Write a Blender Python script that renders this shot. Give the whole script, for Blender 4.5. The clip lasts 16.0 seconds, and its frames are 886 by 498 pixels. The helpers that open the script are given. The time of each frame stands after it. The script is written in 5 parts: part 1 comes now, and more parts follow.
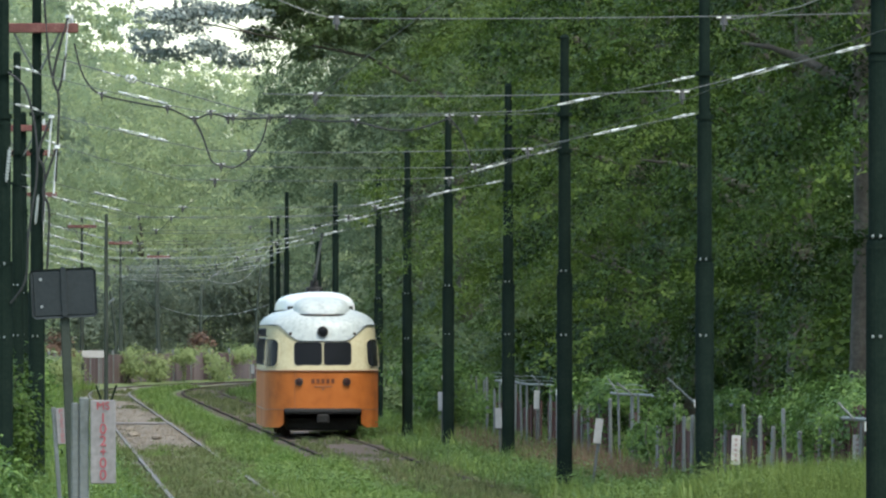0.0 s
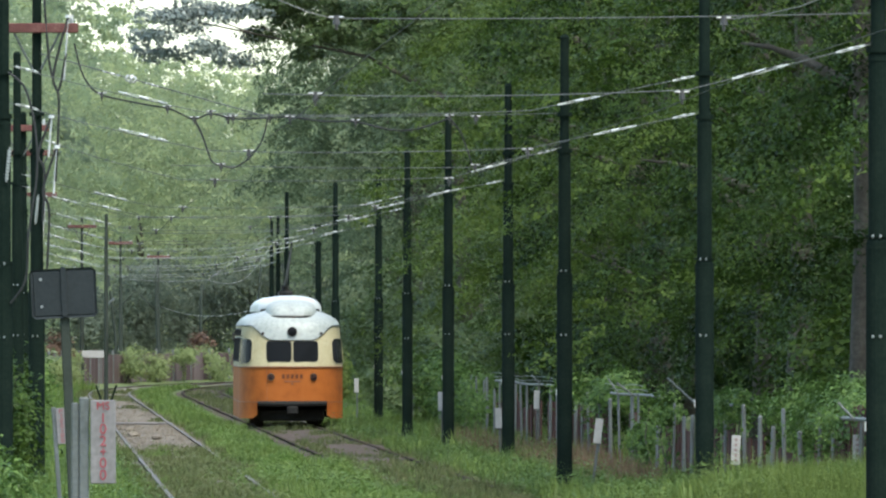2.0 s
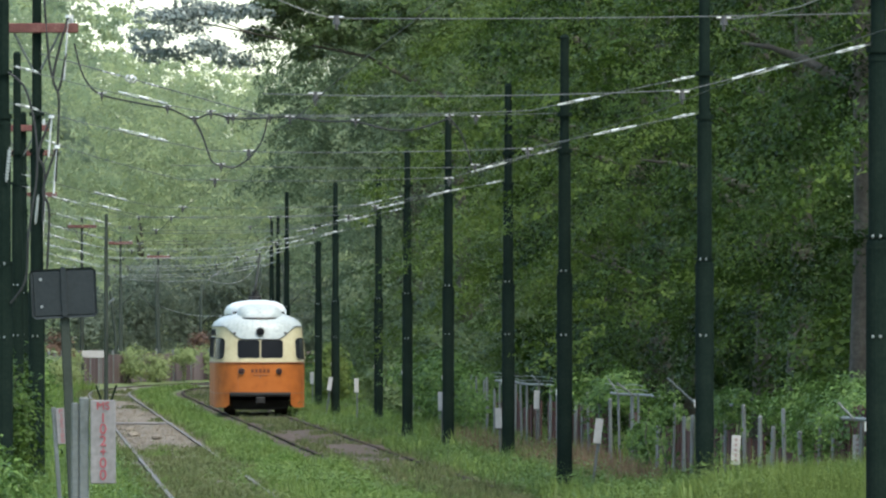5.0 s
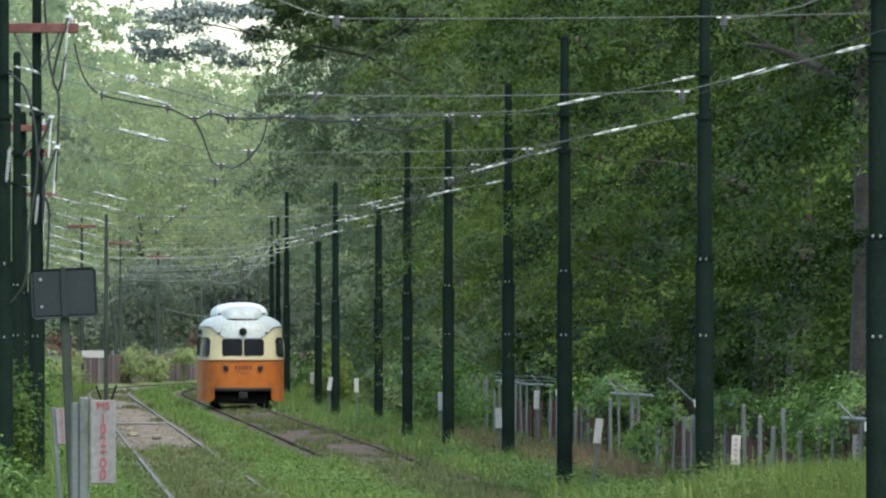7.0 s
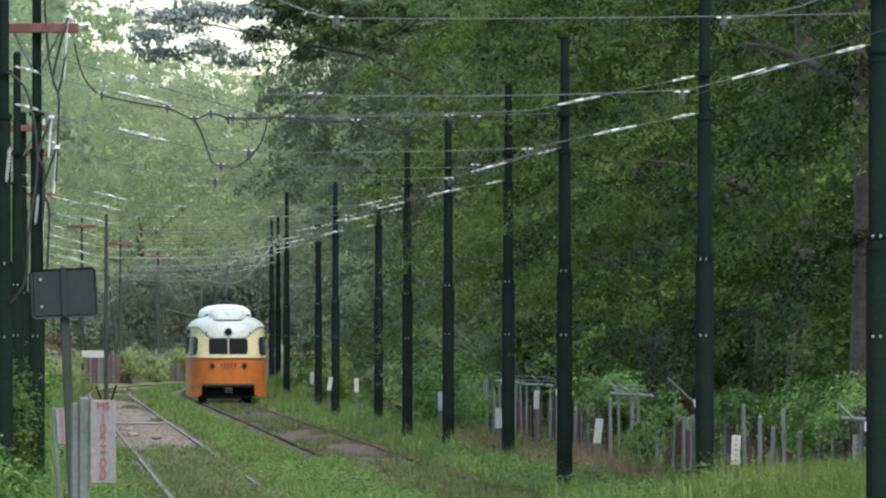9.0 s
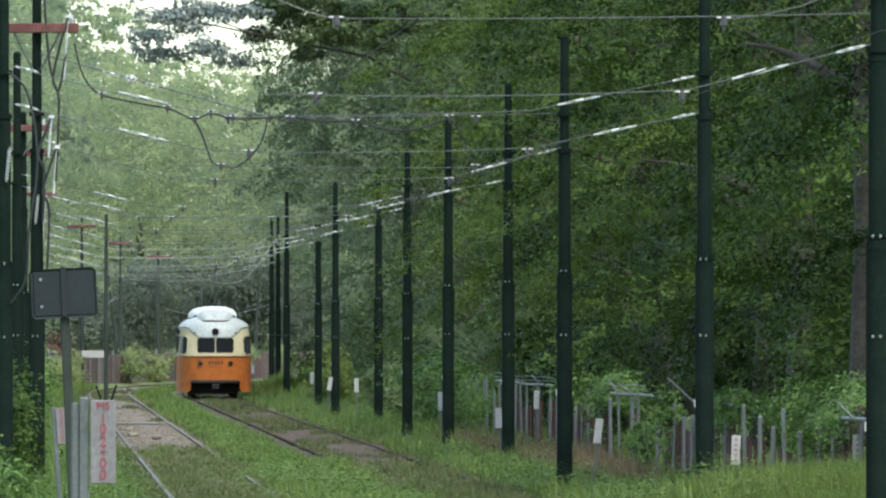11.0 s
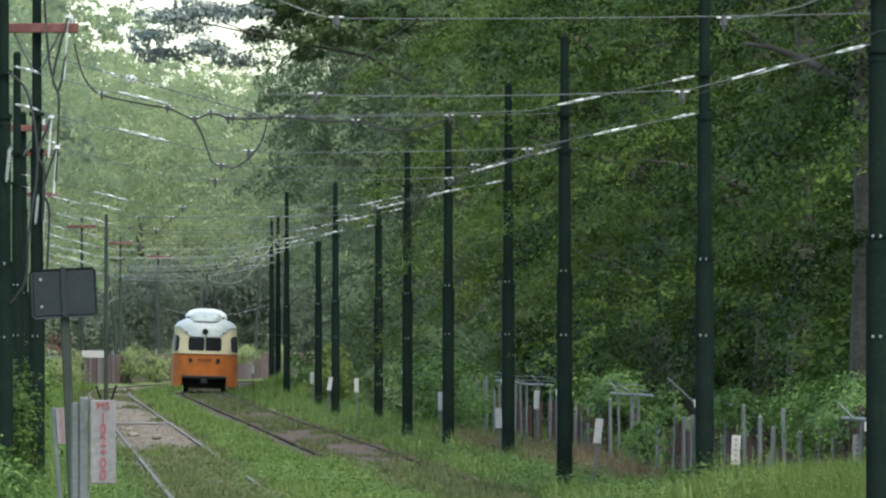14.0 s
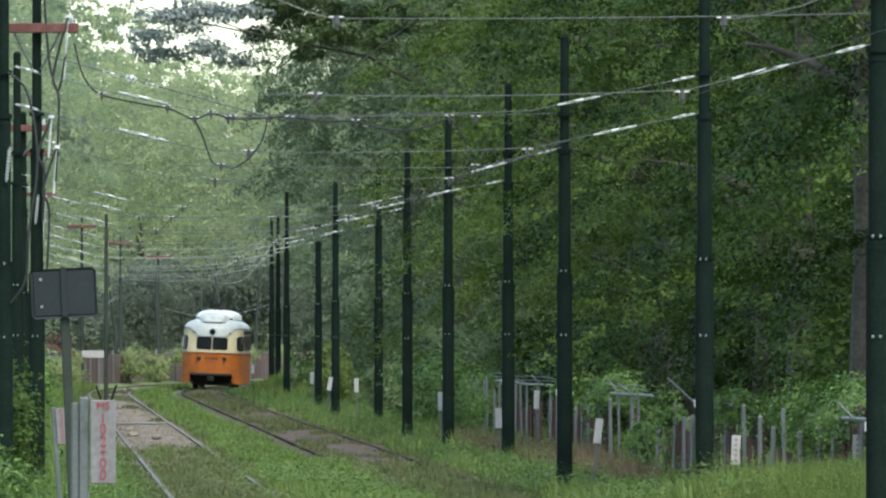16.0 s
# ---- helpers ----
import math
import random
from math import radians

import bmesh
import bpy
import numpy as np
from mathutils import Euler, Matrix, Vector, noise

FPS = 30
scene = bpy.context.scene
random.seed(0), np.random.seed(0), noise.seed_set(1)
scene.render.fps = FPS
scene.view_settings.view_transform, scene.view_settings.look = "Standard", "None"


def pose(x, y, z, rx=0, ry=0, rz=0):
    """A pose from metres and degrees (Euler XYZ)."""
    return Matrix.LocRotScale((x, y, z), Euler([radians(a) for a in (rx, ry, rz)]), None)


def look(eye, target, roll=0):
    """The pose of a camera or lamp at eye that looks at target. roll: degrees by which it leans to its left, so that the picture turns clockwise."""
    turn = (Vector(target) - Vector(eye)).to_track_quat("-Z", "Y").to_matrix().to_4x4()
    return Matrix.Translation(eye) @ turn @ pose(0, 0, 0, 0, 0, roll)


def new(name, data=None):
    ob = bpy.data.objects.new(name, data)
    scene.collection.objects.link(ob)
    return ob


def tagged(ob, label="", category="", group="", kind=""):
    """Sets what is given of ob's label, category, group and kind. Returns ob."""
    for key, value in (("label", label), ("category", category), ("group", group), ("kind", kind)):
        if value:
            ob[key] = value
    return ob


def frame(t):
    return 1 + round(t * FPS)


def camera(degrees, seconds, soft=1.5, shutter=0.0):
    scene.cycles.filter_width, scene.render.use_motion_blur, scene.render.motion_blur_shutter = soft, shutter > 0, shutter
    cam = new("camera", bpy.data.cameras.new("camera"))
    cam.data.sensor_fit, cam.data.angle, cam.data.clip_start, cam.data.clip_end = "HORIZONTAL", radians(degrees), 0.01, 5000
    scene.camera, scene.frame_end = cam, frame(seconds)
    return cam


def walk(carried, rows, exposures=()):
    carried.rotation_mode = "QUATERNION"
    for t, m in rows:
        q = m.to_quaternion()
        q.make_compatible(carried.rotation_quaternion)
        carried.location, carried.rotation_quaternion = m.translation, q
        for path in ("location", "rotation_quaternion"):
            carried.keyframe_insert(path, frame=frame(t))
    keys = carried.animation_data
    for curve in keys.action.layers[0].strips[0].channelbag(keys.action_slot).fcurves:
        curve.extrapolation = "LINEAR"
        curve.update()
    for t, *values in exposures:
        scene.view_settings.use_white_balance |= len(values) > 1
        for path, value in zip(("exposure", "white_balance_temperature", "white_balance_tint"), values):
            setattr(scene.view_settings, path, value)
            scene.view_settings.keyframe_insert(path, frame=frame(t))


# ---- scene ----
# The track runs along y; z = 0 is the top of the rails. The camera stands beside the tracks with a long lens.
EYE = (0.0, 0.0, 2.35)
cam = camera(5.1, 16.0, soft=2.25)
AIM = look(EYE, (40.84, 1000.0, 10.64))
walk(cam, [(0.0, AIM), (16.0, AIM)], exposures=[(0.0, 1.63, 6650, 3), (16.0, 1.63, 6650, 3)])

# ---- light: bright overcast sky, weak soft sun high behind on the right ----
world = bpy.data.worlds.new("sky")
scene.world = world
world.use_nodes = True
wn = world.node_tree.nodes
sky = wn.new("ShaderNodeTexSky")
sky.sky_type = "NISHITA"
sky.sun_disc = False
sky.sun_elevation, sky.sun_rotation = radians(59), radians(154)
sky.air_density, sky.dust_density = 1.0, 1.5
world.node_tree.links.new(sky.outputs[0], wn["Background"].inputs[0])
wn["Background"].inputs[1].default_value = 0.15
sun = new("sun", bpy.data.lights.new("sun", "SUN"))
sun.data.energy, sun.data.angle, sun.data.color = 1.5, radians(24), (1.0, 0.96, 0.88)
sun.matrix_world = look((32, -66, 122), (0, 0, 0))


# ---- materials ----
def material(name, stops, scale=6.0, fine=40.0, rough=0.8, metal=0.0, bump=0.3, thin=0.0, island=0.0, spec=0.3, mixing=0.5, each=0.0):
    """Noise at two scales through a colour ramp; thin lets light through leaves; island varies pieces."""
    m = bpy.data.materials.new(name)
    m.use_nodes = True
    nt = m.node_tree
    n, k = nt.nodes, nt.links
    b = n["Principled BSDF"]
    b.inputs["Roughness"].default_value = rough
    b.inputs["Metallic"].default_value = metal
    b.inputs["Specular IOR Level"].default_value = spec
    co = n.new("ShaderNodeTexCoord")
    big, small = n.new("ShaderNodeTexNoise"), n.new("ShaderNodeTexNoise")
    big.inputs["Scale"].default_value, small.inputs["Scale"].default_value = scale, fine
    big.inputs["Detail"].default_value = small.inputs["Detail"].default_value = 4.0
    k.new(co.outputs["Object"], big.inputs["Vector"])
    k.new(co.outputs["Object"], small.inputs["Vector"])
    mx = n.new("ShaderNodeMix")
    mx.inputs[0].default_value = mixing
    k.new(big.outputs[0], mx.inputs[2])
    k.new(small.outputs[0], mx.inputs[3])
    value = mx.outputs[0]
    if island:
        geo = n.new("ShaderNodeNewGeometry")
        mi = n.new("ShaderNodeMix")
        mi.inputs[0].default_value = island
        k.new(value, mi.inputs[2])
        k.new(geo.outputs["Random Per Island"], mi.inputs[3])
        value = mi.outputs[0]
    if each:
        info = n.new("ShaderNodeObjectInfo")
        me_ = n.new("ShaderNodeMix")
        me_.inputs[0].default_value = each
        k.new(value, me_.inputs[2])
        k.new(info.outputs["Random"], me_.inputs[3])
        value = me_.outputs[0]
    ramp = n.new("ShaderNodeValToRGB")
    els = ramp.color_ramp.elements
    while len(els) < len(stops):
        els.new(0.5)
    for i, c in enumerate(stops):
        els[i].position = 0.3 + 0.4 * i / (len(stops) - 1) if not island else (0.34 + 0.32 * i / (len(stops) - 1) if island < 0.2 else 0.2 + 0.6 * i / (len(stops) - 1))
        els[i].color = (*c, 1)
    k.new(value, ramp.inputs[0])
    k.new(ramp.outputs[0], b.inputs["Base Color"])
    if bump:
        bp = n.new("ShaderNodeBump")
        bp.inputs["Strength"].default_value, bp.inputs["Distance"].default_value = bump, 0.02
        k.new(small.outputs[0], bp.inputs["Height"])
        k.new(bp.outputs[0], b.inputs["Normal"])
    if thin:
        tr = n.new("ShaderNodeBsdfTranslucent")
        k.new(ramp.outputs[0], tr.inputs[0])
        ms = n.new("ShaderNodeMixShader")
        ms.inputs[0].default_value = thin
        k.new(b.outputs[0], ms.inputs[1])
        k.new(tr.outputs[0], ms.inputs[2])
        k.new(ms.outputs[0], n["Material Output"].inputs[0])
    return m


def glass(name, tint, rough=0.05):
    m = bpy.data.materials.new(name)
    m.use_nodes = True
    b = m.node_tree.nodes["Principled BSDF"]
    b.inputs["Base Color"].default_value = (*tint, 1)
    b.inputs["Roughness"].default_value = rough
    b.inputs["Specular IOR Level"].default_value = 0.04
    return m


M_GROUND = material("weedy_soil", [(0.05, 0.07, 0.02), (0.09, 0.12, 0.035), (0.14, 0.12, 0.07)], 0.35, 5, 0.95, bump=0.8)
M_GRAVEL = material("sandy_gravel", [(0.045, 0.037, 0.027), (0.12, 0.10, 0.076), (0.20, 0.175, 0.14)], 0.9, 9, 0.95, bump=1.0)
M_CINDER = material("brown_cinder_soil", [(0.036, 0.025, 0.017), (0.064, 0.044, 0.032), (0.10, 0.074, 0.056)], 0.8, 14, 0.95, bump=1.0)
M_RAIL = material("worn_rail_steel", [(0.022, 0.016, 0.012), (0.038, 0.027, 0.02), (0.06, 0.045, 0.035)], 2, 30, 0.9, 0.0, 0.2, spec=0.05)
M_RAILTOP = material("polished_rail_top", [(0.07, 0.062, 0.048), (0.125, 0.112, 0.088)], 2, 30, 0.6, 0.1, 0.1)
M_POLE = material("dark_green_pole_paint", [(0.004, 0.008, 0.006), (0.007, 0.013, 0.010), (0.013, 0.020, 0.015)], 2, 25, 0.85, 0.0, 0.25, spec=0.04)
M_BAND = material("galvanised_band", [(0.16, 0.17, 0.17), (0.26, 0.27, 0.27)], 8, 60, 0.4, 0.8, 0.1)
M_INSUL = material("pale_insulator", [(0.30, 0.32, 0.31), (0.46, 0.47, 0.46)], 8, 60, 0.25, 0.0, 0.1, spec=0.6)
M_WIRE = material("grey_steel_wire", [(0.08, 0.085, 0.085), (0.14, 0.145, 0.145)], 8, 60, 0.5, 0.3, 0.0)
# Pale wire colour that imitates the glint of sky on far wires.
M_WIREGLINT = material("wire_with_painted_glint", [(0.26, 0.275, 0.275), (0.38, 0.39, 0.39)], 8, 60, 0.4, 0.2, 0.0)
M_CABLE = material("black_rubber_cable", [(0.012, 0.013, 0.013), (0.03, 0.03, 0.03)], 8, 60, 0.55, 0, 0.1)
M_ARM = material("red_brown_crossarm", [(0.055, 0.02, 0.017), (0.095, 0.033, 0.028), (0.14, 0.068, 0.058)], 5, 40, 0.7, 0, 0.3)
M_ORANGE = material("orange_enamel", [(0.20, 0.058, 0.014), (0.325, 0.095, 0.019), (0.38, 0.12, 0.026)], 0.9, 5, 0.6, 0, 0.02, spec=0.15, mixing=0.35)
M_CREAM = material("cream_enamel", [(0.32, 0.28, 0.165), (0.39, 0.345, 0.215), (0.44, 0.395, 0.26)], 1.2, 14, 0.6, 0, 0.04, spec=0.15)
M_ROOF = material("grey_white_roof_paint", [(0.22, 0.245, 0.235), (0.32, 0.345, 0.33), (0.40, 0.425, 0.41)], 1.5, 12, 0.4, 0, 0.1)
M_MONITOR = material("white_roof_hood", [(0.46, 0.49, 0.48), (0.60, 0.62, 0.61)], 1.5, 12, 0.32, 0, 0.08)
M_UNDER = material("black_underframe", [(0.01, 0.01, 0.01), (0.03, 0.028, 0.025)], 3, 30, 0.8, 0.2, 0.4)
M_TRIM = material("dull_brown_trim", [(0.16, 0.06, 0.03), (0.22, 0.10, 0.05)], 3, 30, 0.5, 0, 0.1)
M_FIGURE = material("dark_brown_figures", [(0.10, 0.036, 0.018), (0.15, 0.055, 0.028)], 6, 40, 0.7, 0, 0.0, spec=0.1)
M_RUBBER = material("window_rubber", [(0.015, 0.015, 0.015), (0.03, 0.03, 0.03)], 6, 40, 0.6, 0, 0.1)
M_GLASS = glass("dark_window_glass", (0.010, 0.011, 0.012), 0.25)
M_RED = glass("red_lamp_lens", (0.035, 0.018, 0.016), 0.3)
M_LAMP = material("dark_lamp_housing", [(0.03, 0.03, 0.03), (0.07, 0.065, 0.06)], 6, 40, 0.35, 0.5, 0.1)
M_SIGN = material("faded_white_sign", [(0.105, 0.10, 0.10), (0.145, 0.136, 0.136), (0.185, 0.172, 0.172)], 5, 40, 0.6, 0, 0.1)
M_PLATE = material("small_white_plate", [(0.26, 0.25, 0.24), (0.38, 0.37, 0.35)], 5, 40, 0.6, 0, 0.1)
M_FADED = material("faded_pink_marks", [(0.20, 0.14, 0.13), (0.26, 0.19, 0.18)], 9, 60, 0.7, 0, 0.0)
M_SIGNRED = material("faded_red_lettering", [(0.20, 0.03, 0.04), (0.27, 0.06, 0.07)], 9, 60, 0.6, 0, 0.0)
M_POST = material("grey_metal_post", [(0.075, 0.082, 0.08), (0.13, 0.138, 0.135)], 4, 40, 0.5, 0.5, 0.2)
M_BOARD = material("grey_sign_back", [(0.018, 0.022, 0.024), (0.028, 0.033, 0.035)], 3, 30, 0.8, 0.0, 0.1, spec=0.05)
M_FENCE = material("weathered_fence_metal", [(0.10, 0.105, 0.105), (0.19, 0.198, 0.19)], 4, 40, 0.6, 0.4, 0.2)
M_SLAT = material("red_brown_fence_panel", [(0.04, 0.02, 0.017), (0.075, 0.036, 0.03), (0.11, 0.06, 0.05)], 2, 25, 0.9, 0, 0.4, spec=0.06, each=0.4)
# Purple-brown of the distant boards, greyed by haze put into the colour.
M_FARBOARD = material("purple_brown_boards_hazed", [(0.075, 0.05, 0.047), (0.11, 0.078, 0.074), (0.145, 0.11, 0.104)], 2, 25, 0.9, 0, 0.4, spec=0.06, each=0.4)
M_BARK = material("tree_bark", [(0.028, 0.025, 0.02), (0.055, 0.048, 0.038), (0.10, 0.09, 0.075)], 1.5, 14, 0.9, 0, 1.0)
M_STONE = material("brown_rubble", [(0.10, 0.08, 0.06), (0.22, 0.19, 0.15)], 4, 30, 0.9, 0, 0.6)
M_LEAF = material("broad_leaves_deep_green", [(0.008, 0.018, 0.003), (0.018, 0.037, 0.0055), (0.036, 0.065, 0.0105), (0.076, 0.111, 0.023)], 0.4, 1.6, 0.5, 0, 0, thin=0.22, island=0.14, spec=0.12, each=0.25, mixing=0.3)
# Lighter copy of the deep green for farther trees: slight haze painted in.
M_LEAFM = material("broad_leaves_slightly_hazed", [(0.030, 0.048, 0.017), (0.052, 0.08, 0.026), (0.078, 0.112, 0.038), (0.13, 0.16, 0.065)], 0.3, 2.0, 0.5, 0, 0, thin=0.3, island=0.25, each=0.3)
# Leaves past 325 m, greyed and lightened to stand in for haze.
M_LEAFH = material("broad_leaves_hazed", [(0.065, 0.09, 0.05), (0.10, 0.132, 0.07), (0.135, 0.172, 0.09), (0.185, 0.22, 0.12)], 0.3, 2.0, 0.6, 0, 0, thin=0.35, island=0.16, spec=0.1, each=0.3)
# Far bush leaves; their grey-green carries the haze of the distance.
M_FARBUSH = material("far_bush_leaves_hazed", [(0.10, 0.124, 0.094), (0.14, 0.167, 0.126), (0.18, 0.208, 0.155)], 0.25, 1.0, 0.8, 0, 0, thin=0.6, island=0.06, spec=0.1)
M_FRESH = material("fresh_meadow_grass", [(0.042, 0.072, 0.012), (0.078, 0.115, 0.02), (0.115, 0.158, 0.032), (0.17, 0.205, 0.058)], 0.5, 2, 0.6, 0, 0, thin=0.35, island=0.4)
M_DEAD = material("withered_brown_leaves", [(0.08, 0.048, 0.034), (0.11, 0.066, 0.045), (0.14, 0.088, 0.06)], 0.4, 2, 0.8, 0, 0, thin=0.3, island=0.3)
# The sign post's olive; it also greys far poles to imitate haze.
M_SIGNPOST = material("olive_post_and_hazed_poles", [(0.022, 0.027, 0.022), (0.04, 0.048, 0.04)], 3, 30, 0.8, 0.0, 0.1, spec=0.1)
M_COPPER = material("dark_copper_wire", [(0.03, 0.032, 0.028), (0.055, 0.055, 0.05)], 8, 60, 0.7, 0.0, 0.0, spec=0.1)
# Yellow-green leaves, paled and evened out: the far haze is in the colour.
M_LEAFY = material("yellow_green_leaves_hazed", [(0.175, 0.213, 0.14), (0.235, 0.285, 0.17), (0.30, 0.352, 0.195), (0.37, 0.415, 0.21)], 0.12, 0.6, 0.8, 0, 0, thin=0.6, island=0.08, spec=0.05, each=0.25)
# Blue-grey leaves of the overhanging limb, brightened by painted haze light.
M_LEAFB = material("blue_grey_leaves_hazed", [(0.13, 0.16, 0.145), (0.20, 0.235, 0.215), (0.28, 0.31, 0.29)], 0.4, 2.5, 0.4, 0, 0, thin=0.25, island=0.5)
M_VINE = material("fresh_vine_leaves", [(0.020, 0.043, 0.009), (0.05, 0.096, 0.02), (0.09, 0.147, 0.036), (0.155, 0.22, 0.075)], 0.9, 3, 0.5, 0, 0, thin=0.25, island=0.4, spec=0.15)
M_GRASS = material("lush_grass", [(0.042, 0.078, 0.018), (0.078, 0.128, 0.027), (0.12, 0.175, 0.038), (0.175, 0.22, 0.062)], 0.45, 2, 0.6, 0, 0, thin=0.3, island=0.12)
M_LUSH = material("lush_weed_leaves", [(0.038, 0.078, 0.015), (0.07, 0.13, 0.025), (0.105, 0.175, 0.038), (0.155, 0.225, 0.065)], 0.5, 3, 0.6, 0, 0, thin=0.3, island=0.25, spec=0.15)
M_OLIVE = material("olive_trodden_weeds", [(0.045, 0.06, 0.02), (0.07, 0.092, 0.028), (0.10, 0.115, 0.042), (0.15, 0.14, 0.07)], 0.6, 3, 0.7, 0, 0, thin=0.25, island=0.15)
# Creepers on the far fence: yellow-green, with haze paling mixed in.
M_CREEPER = material("creeper_leaves_hazed", [(0.125, 0.16, 0.07), (0.18, 0.222, 0.092), (0.245, 0.285, 0.125)], 0.5, 2.5, 0.7, 0, 0, thin=0.4, island=0.25, spec=0.1)
M_STRAW = material("dry_seed_grass", [(0.08, 0.05, 0.03), (0.125, 0.082, 0.052), (0.17, 0.12, 0.08)], 0.4, 2, 0.8, 0, 0, thin=0.2, island=0.5)


# ---- builders ----
def mesh_from(name, verts, faces, smooth=False):
    me = bpy.data.meshes.new(name)
    me.from_pydata([tuple(v) for v in verts], [], faces)
    if smooth:
        me.polygons.foreach_set("use_smooth", [True] * len(me.polygons))
    return me


def part(name, bm, mat, parent=None, label="", smooth=False):
    """Links a bmesh or mesh as one object under parent."""
    if isinstance(bm, bmesh.types.BMesh):
        me = bpy.data.meshes.new(name)
        bm.to_mesh(me)
        bm.free()
    else:
        me = bm
    if smooth:
        me.polygons.foreach_set("use_smooth", [True] * len(me.polygons))
    if not me.materials:
        me.materials.append(mat)
    ob = new(name, me)
    if parent is not None:
        ob.parent = parent
    if label:
        tagged(ob, label)
    return ob


def box(bm, x, y, z, sx, sy, sz, m=None, bevel=0.0):
    made = bmesh.ops.create_cube(bm, size=1.0)["verts"]
    bmesh.ops.transform(bm, matrix=Matrix.Translation((x, y, z)) @ (m or Matrix()) @ Matrix.Diagonal((sx, sy, sz, 1)), verts=made)
    if bevel:
        edges = list({e for v in made for e in v.link_edges})
        bmesh.ops.bevel(bm, geom=edges, offset=bevel, segments=1, affect="EDGES", profile=0.5)
    return bm


def rod(bm, a, b, r0, r1=None, n=10, caps=True):
    a, b = Vector(a), Vector(b)
    d = b - a
    made = bmesh.ops.create_cone(bm, cap_ends=caps, segments=n, radius1=r0, radius2=r0 if r1 is None else r1, depth=d.length)["verts"]
    turn = d.to_track_quat("Z", "Y").to_matrix().to_4x4()
    bmesh.ops.transform(bm, matrix=Matrix.Translation((a + b) / 2) @ turn, verts=made)
    return bm


def tube(points, r, n=6, taper=None):
    """A mesh tube along points; r one radius or one for each point."""
    pts = [Vector(p) for p in points]
    rs = r if isinstance(r, (list, tuple)) else [r] * len(pts)
    verts, faces = [], []
    for i, p in enumerate(pts):
        d = (pts[min(i + 1, len(pts) - 1)] - pts[max(i - 1, 0)]).normalized()
        side = d.cross(Vector((0.13, 0.31, 0.94)))
        if side.length < 1e-3:
            side = d.cross(Vector((1, 0, 0)))
        side.normalize()
        up = side.cross(d)
        for j in range(n):
            a = 2 * math.pi * j / n
            verts.append(p + (side * math.cos(a) + up * math.sin(a)) * rs[i])
    for i in range(len(pts) - 1):
        for j in range(n):
            faces.append((i * n + j, i * n + (j + 1) % n, (i + 1) * n + (j + 1) % n, (i + 1) * n + j))
    faces.append(tuple(range(n - 1, -1, -1)))
    faces.append(tuple(range((len(pts) - 1) * n, len(pts) * n)))
    return verts, faces


def join(pieces):
    verts, faces = [], []
    for v, f in pieces:
        o = len(verts)
        verts += list(v)
        faces += [tuple(i + o for i in g) for g in f]
    return verts, faces


def base(name, m, label, category, group="", kind=""):
    ob = new(name)
    ob.empty_display_size = 0.2
    ob.matrix_basis = m
    return tagged(ob, label, category, group, kind)


def bend(y):
    """How far the line has swung to the right at y: straight, easement, then a steady curve."""
    k, y0, y1 = 4.4e-6, 349.0, 450.0
    if y <= y0:
        return 0.0
    if y <= y1:
        return k * (y - y0) ** 3
    d, e = y - y1, y1 - y0
    return k * e ** 3 + 3 * k * e * e * d + 3 * k * e * d * d


LEFT, RIGHT = 2.66, 6.17
GAUGE = 1.50


def height(x, y):
    """The lie of the land."""
    z = -0.075 + 0.03 * noise.noise((x * 0.5, y * 0.12, 0.0))
    z += 0.60 * math.exp(-((max(0.0, 7.95 - x)) / 0.5) ** 2) * math.exp(-((y - 114) / 9.0) ** 2)
    z += 0.60 * math.exp(-((x - 9.15 - bend(y)) / 0.75) ** 2) * math.exp(-((y - 372) / 26.0) ** 2)
    z += 0.25 * min(1.0, max(0.0, (x - 9.2 - bend(y)) / 5.0)) + 0.35 * min(1.0, max(0.0, (0.6 - x + bend(y)) / 4.0))
    return z


# ---- ground ----
def ground():
    xs = [-3000, -600, -120, -40, -16] + [-8 + 0.5 * i for i in range(69)] + [34, 50, 120, 600, 3000]
    ys = [-3000, -300, -40, 0, 30, 60] + [75 + 2.5 * i for i in range(190)] + [570, 640, 900, 3000]
    verts = [(x, y, height(x, y) if abs(x) < 60 else -0.1) for y in ys for x in xs]
    w = len(xs)
    faces = [(j * w + i, j * w + i + 1, (j + 1) * w + i + 1, (j + 1) * w + i) for j in range(len(ys) - 1) for i in range(w - 1)]
    ob = part("ground", mesh_from("ground", verts, faces, True), M_GROUND)
    tagged(ob, "weedy soil ground overgrown with grass beside the tracks", "ground", kind="structure")


def ribbon(name, x0, x1, lift, mat, label, y0=40, y1=520, step=2.0, wander=0.12):
    verts, faces = [], []
    rows = int((y1 - y0) / step)
    for i in range(rows + 1):
        y = y0 + i * step
        for j in range(7):
            x = x0 + (x1 - x0) * j / 6 + bend(y) + (wander * noise.noise((y * 0.3, j, 3.0)) if j in (0, 6) else 0)
            crown = 0.5 - abs(j / 6 - 0.5)
            verts.append((x, y, max(lift, height(x, y) + 0.015) + 0.05 * crown + 0.02 * noise.noise((x * 3, y * 2, 1.0))))
    for i in range(rows):
        for j in range(6):
            a = i * 7 + j
            faces.append((a, a + 1, a + 8, a + 7))
    tagged(part(name, mesh_from(name, verts, faces, True), mat), label, "track bed", kind="structure")


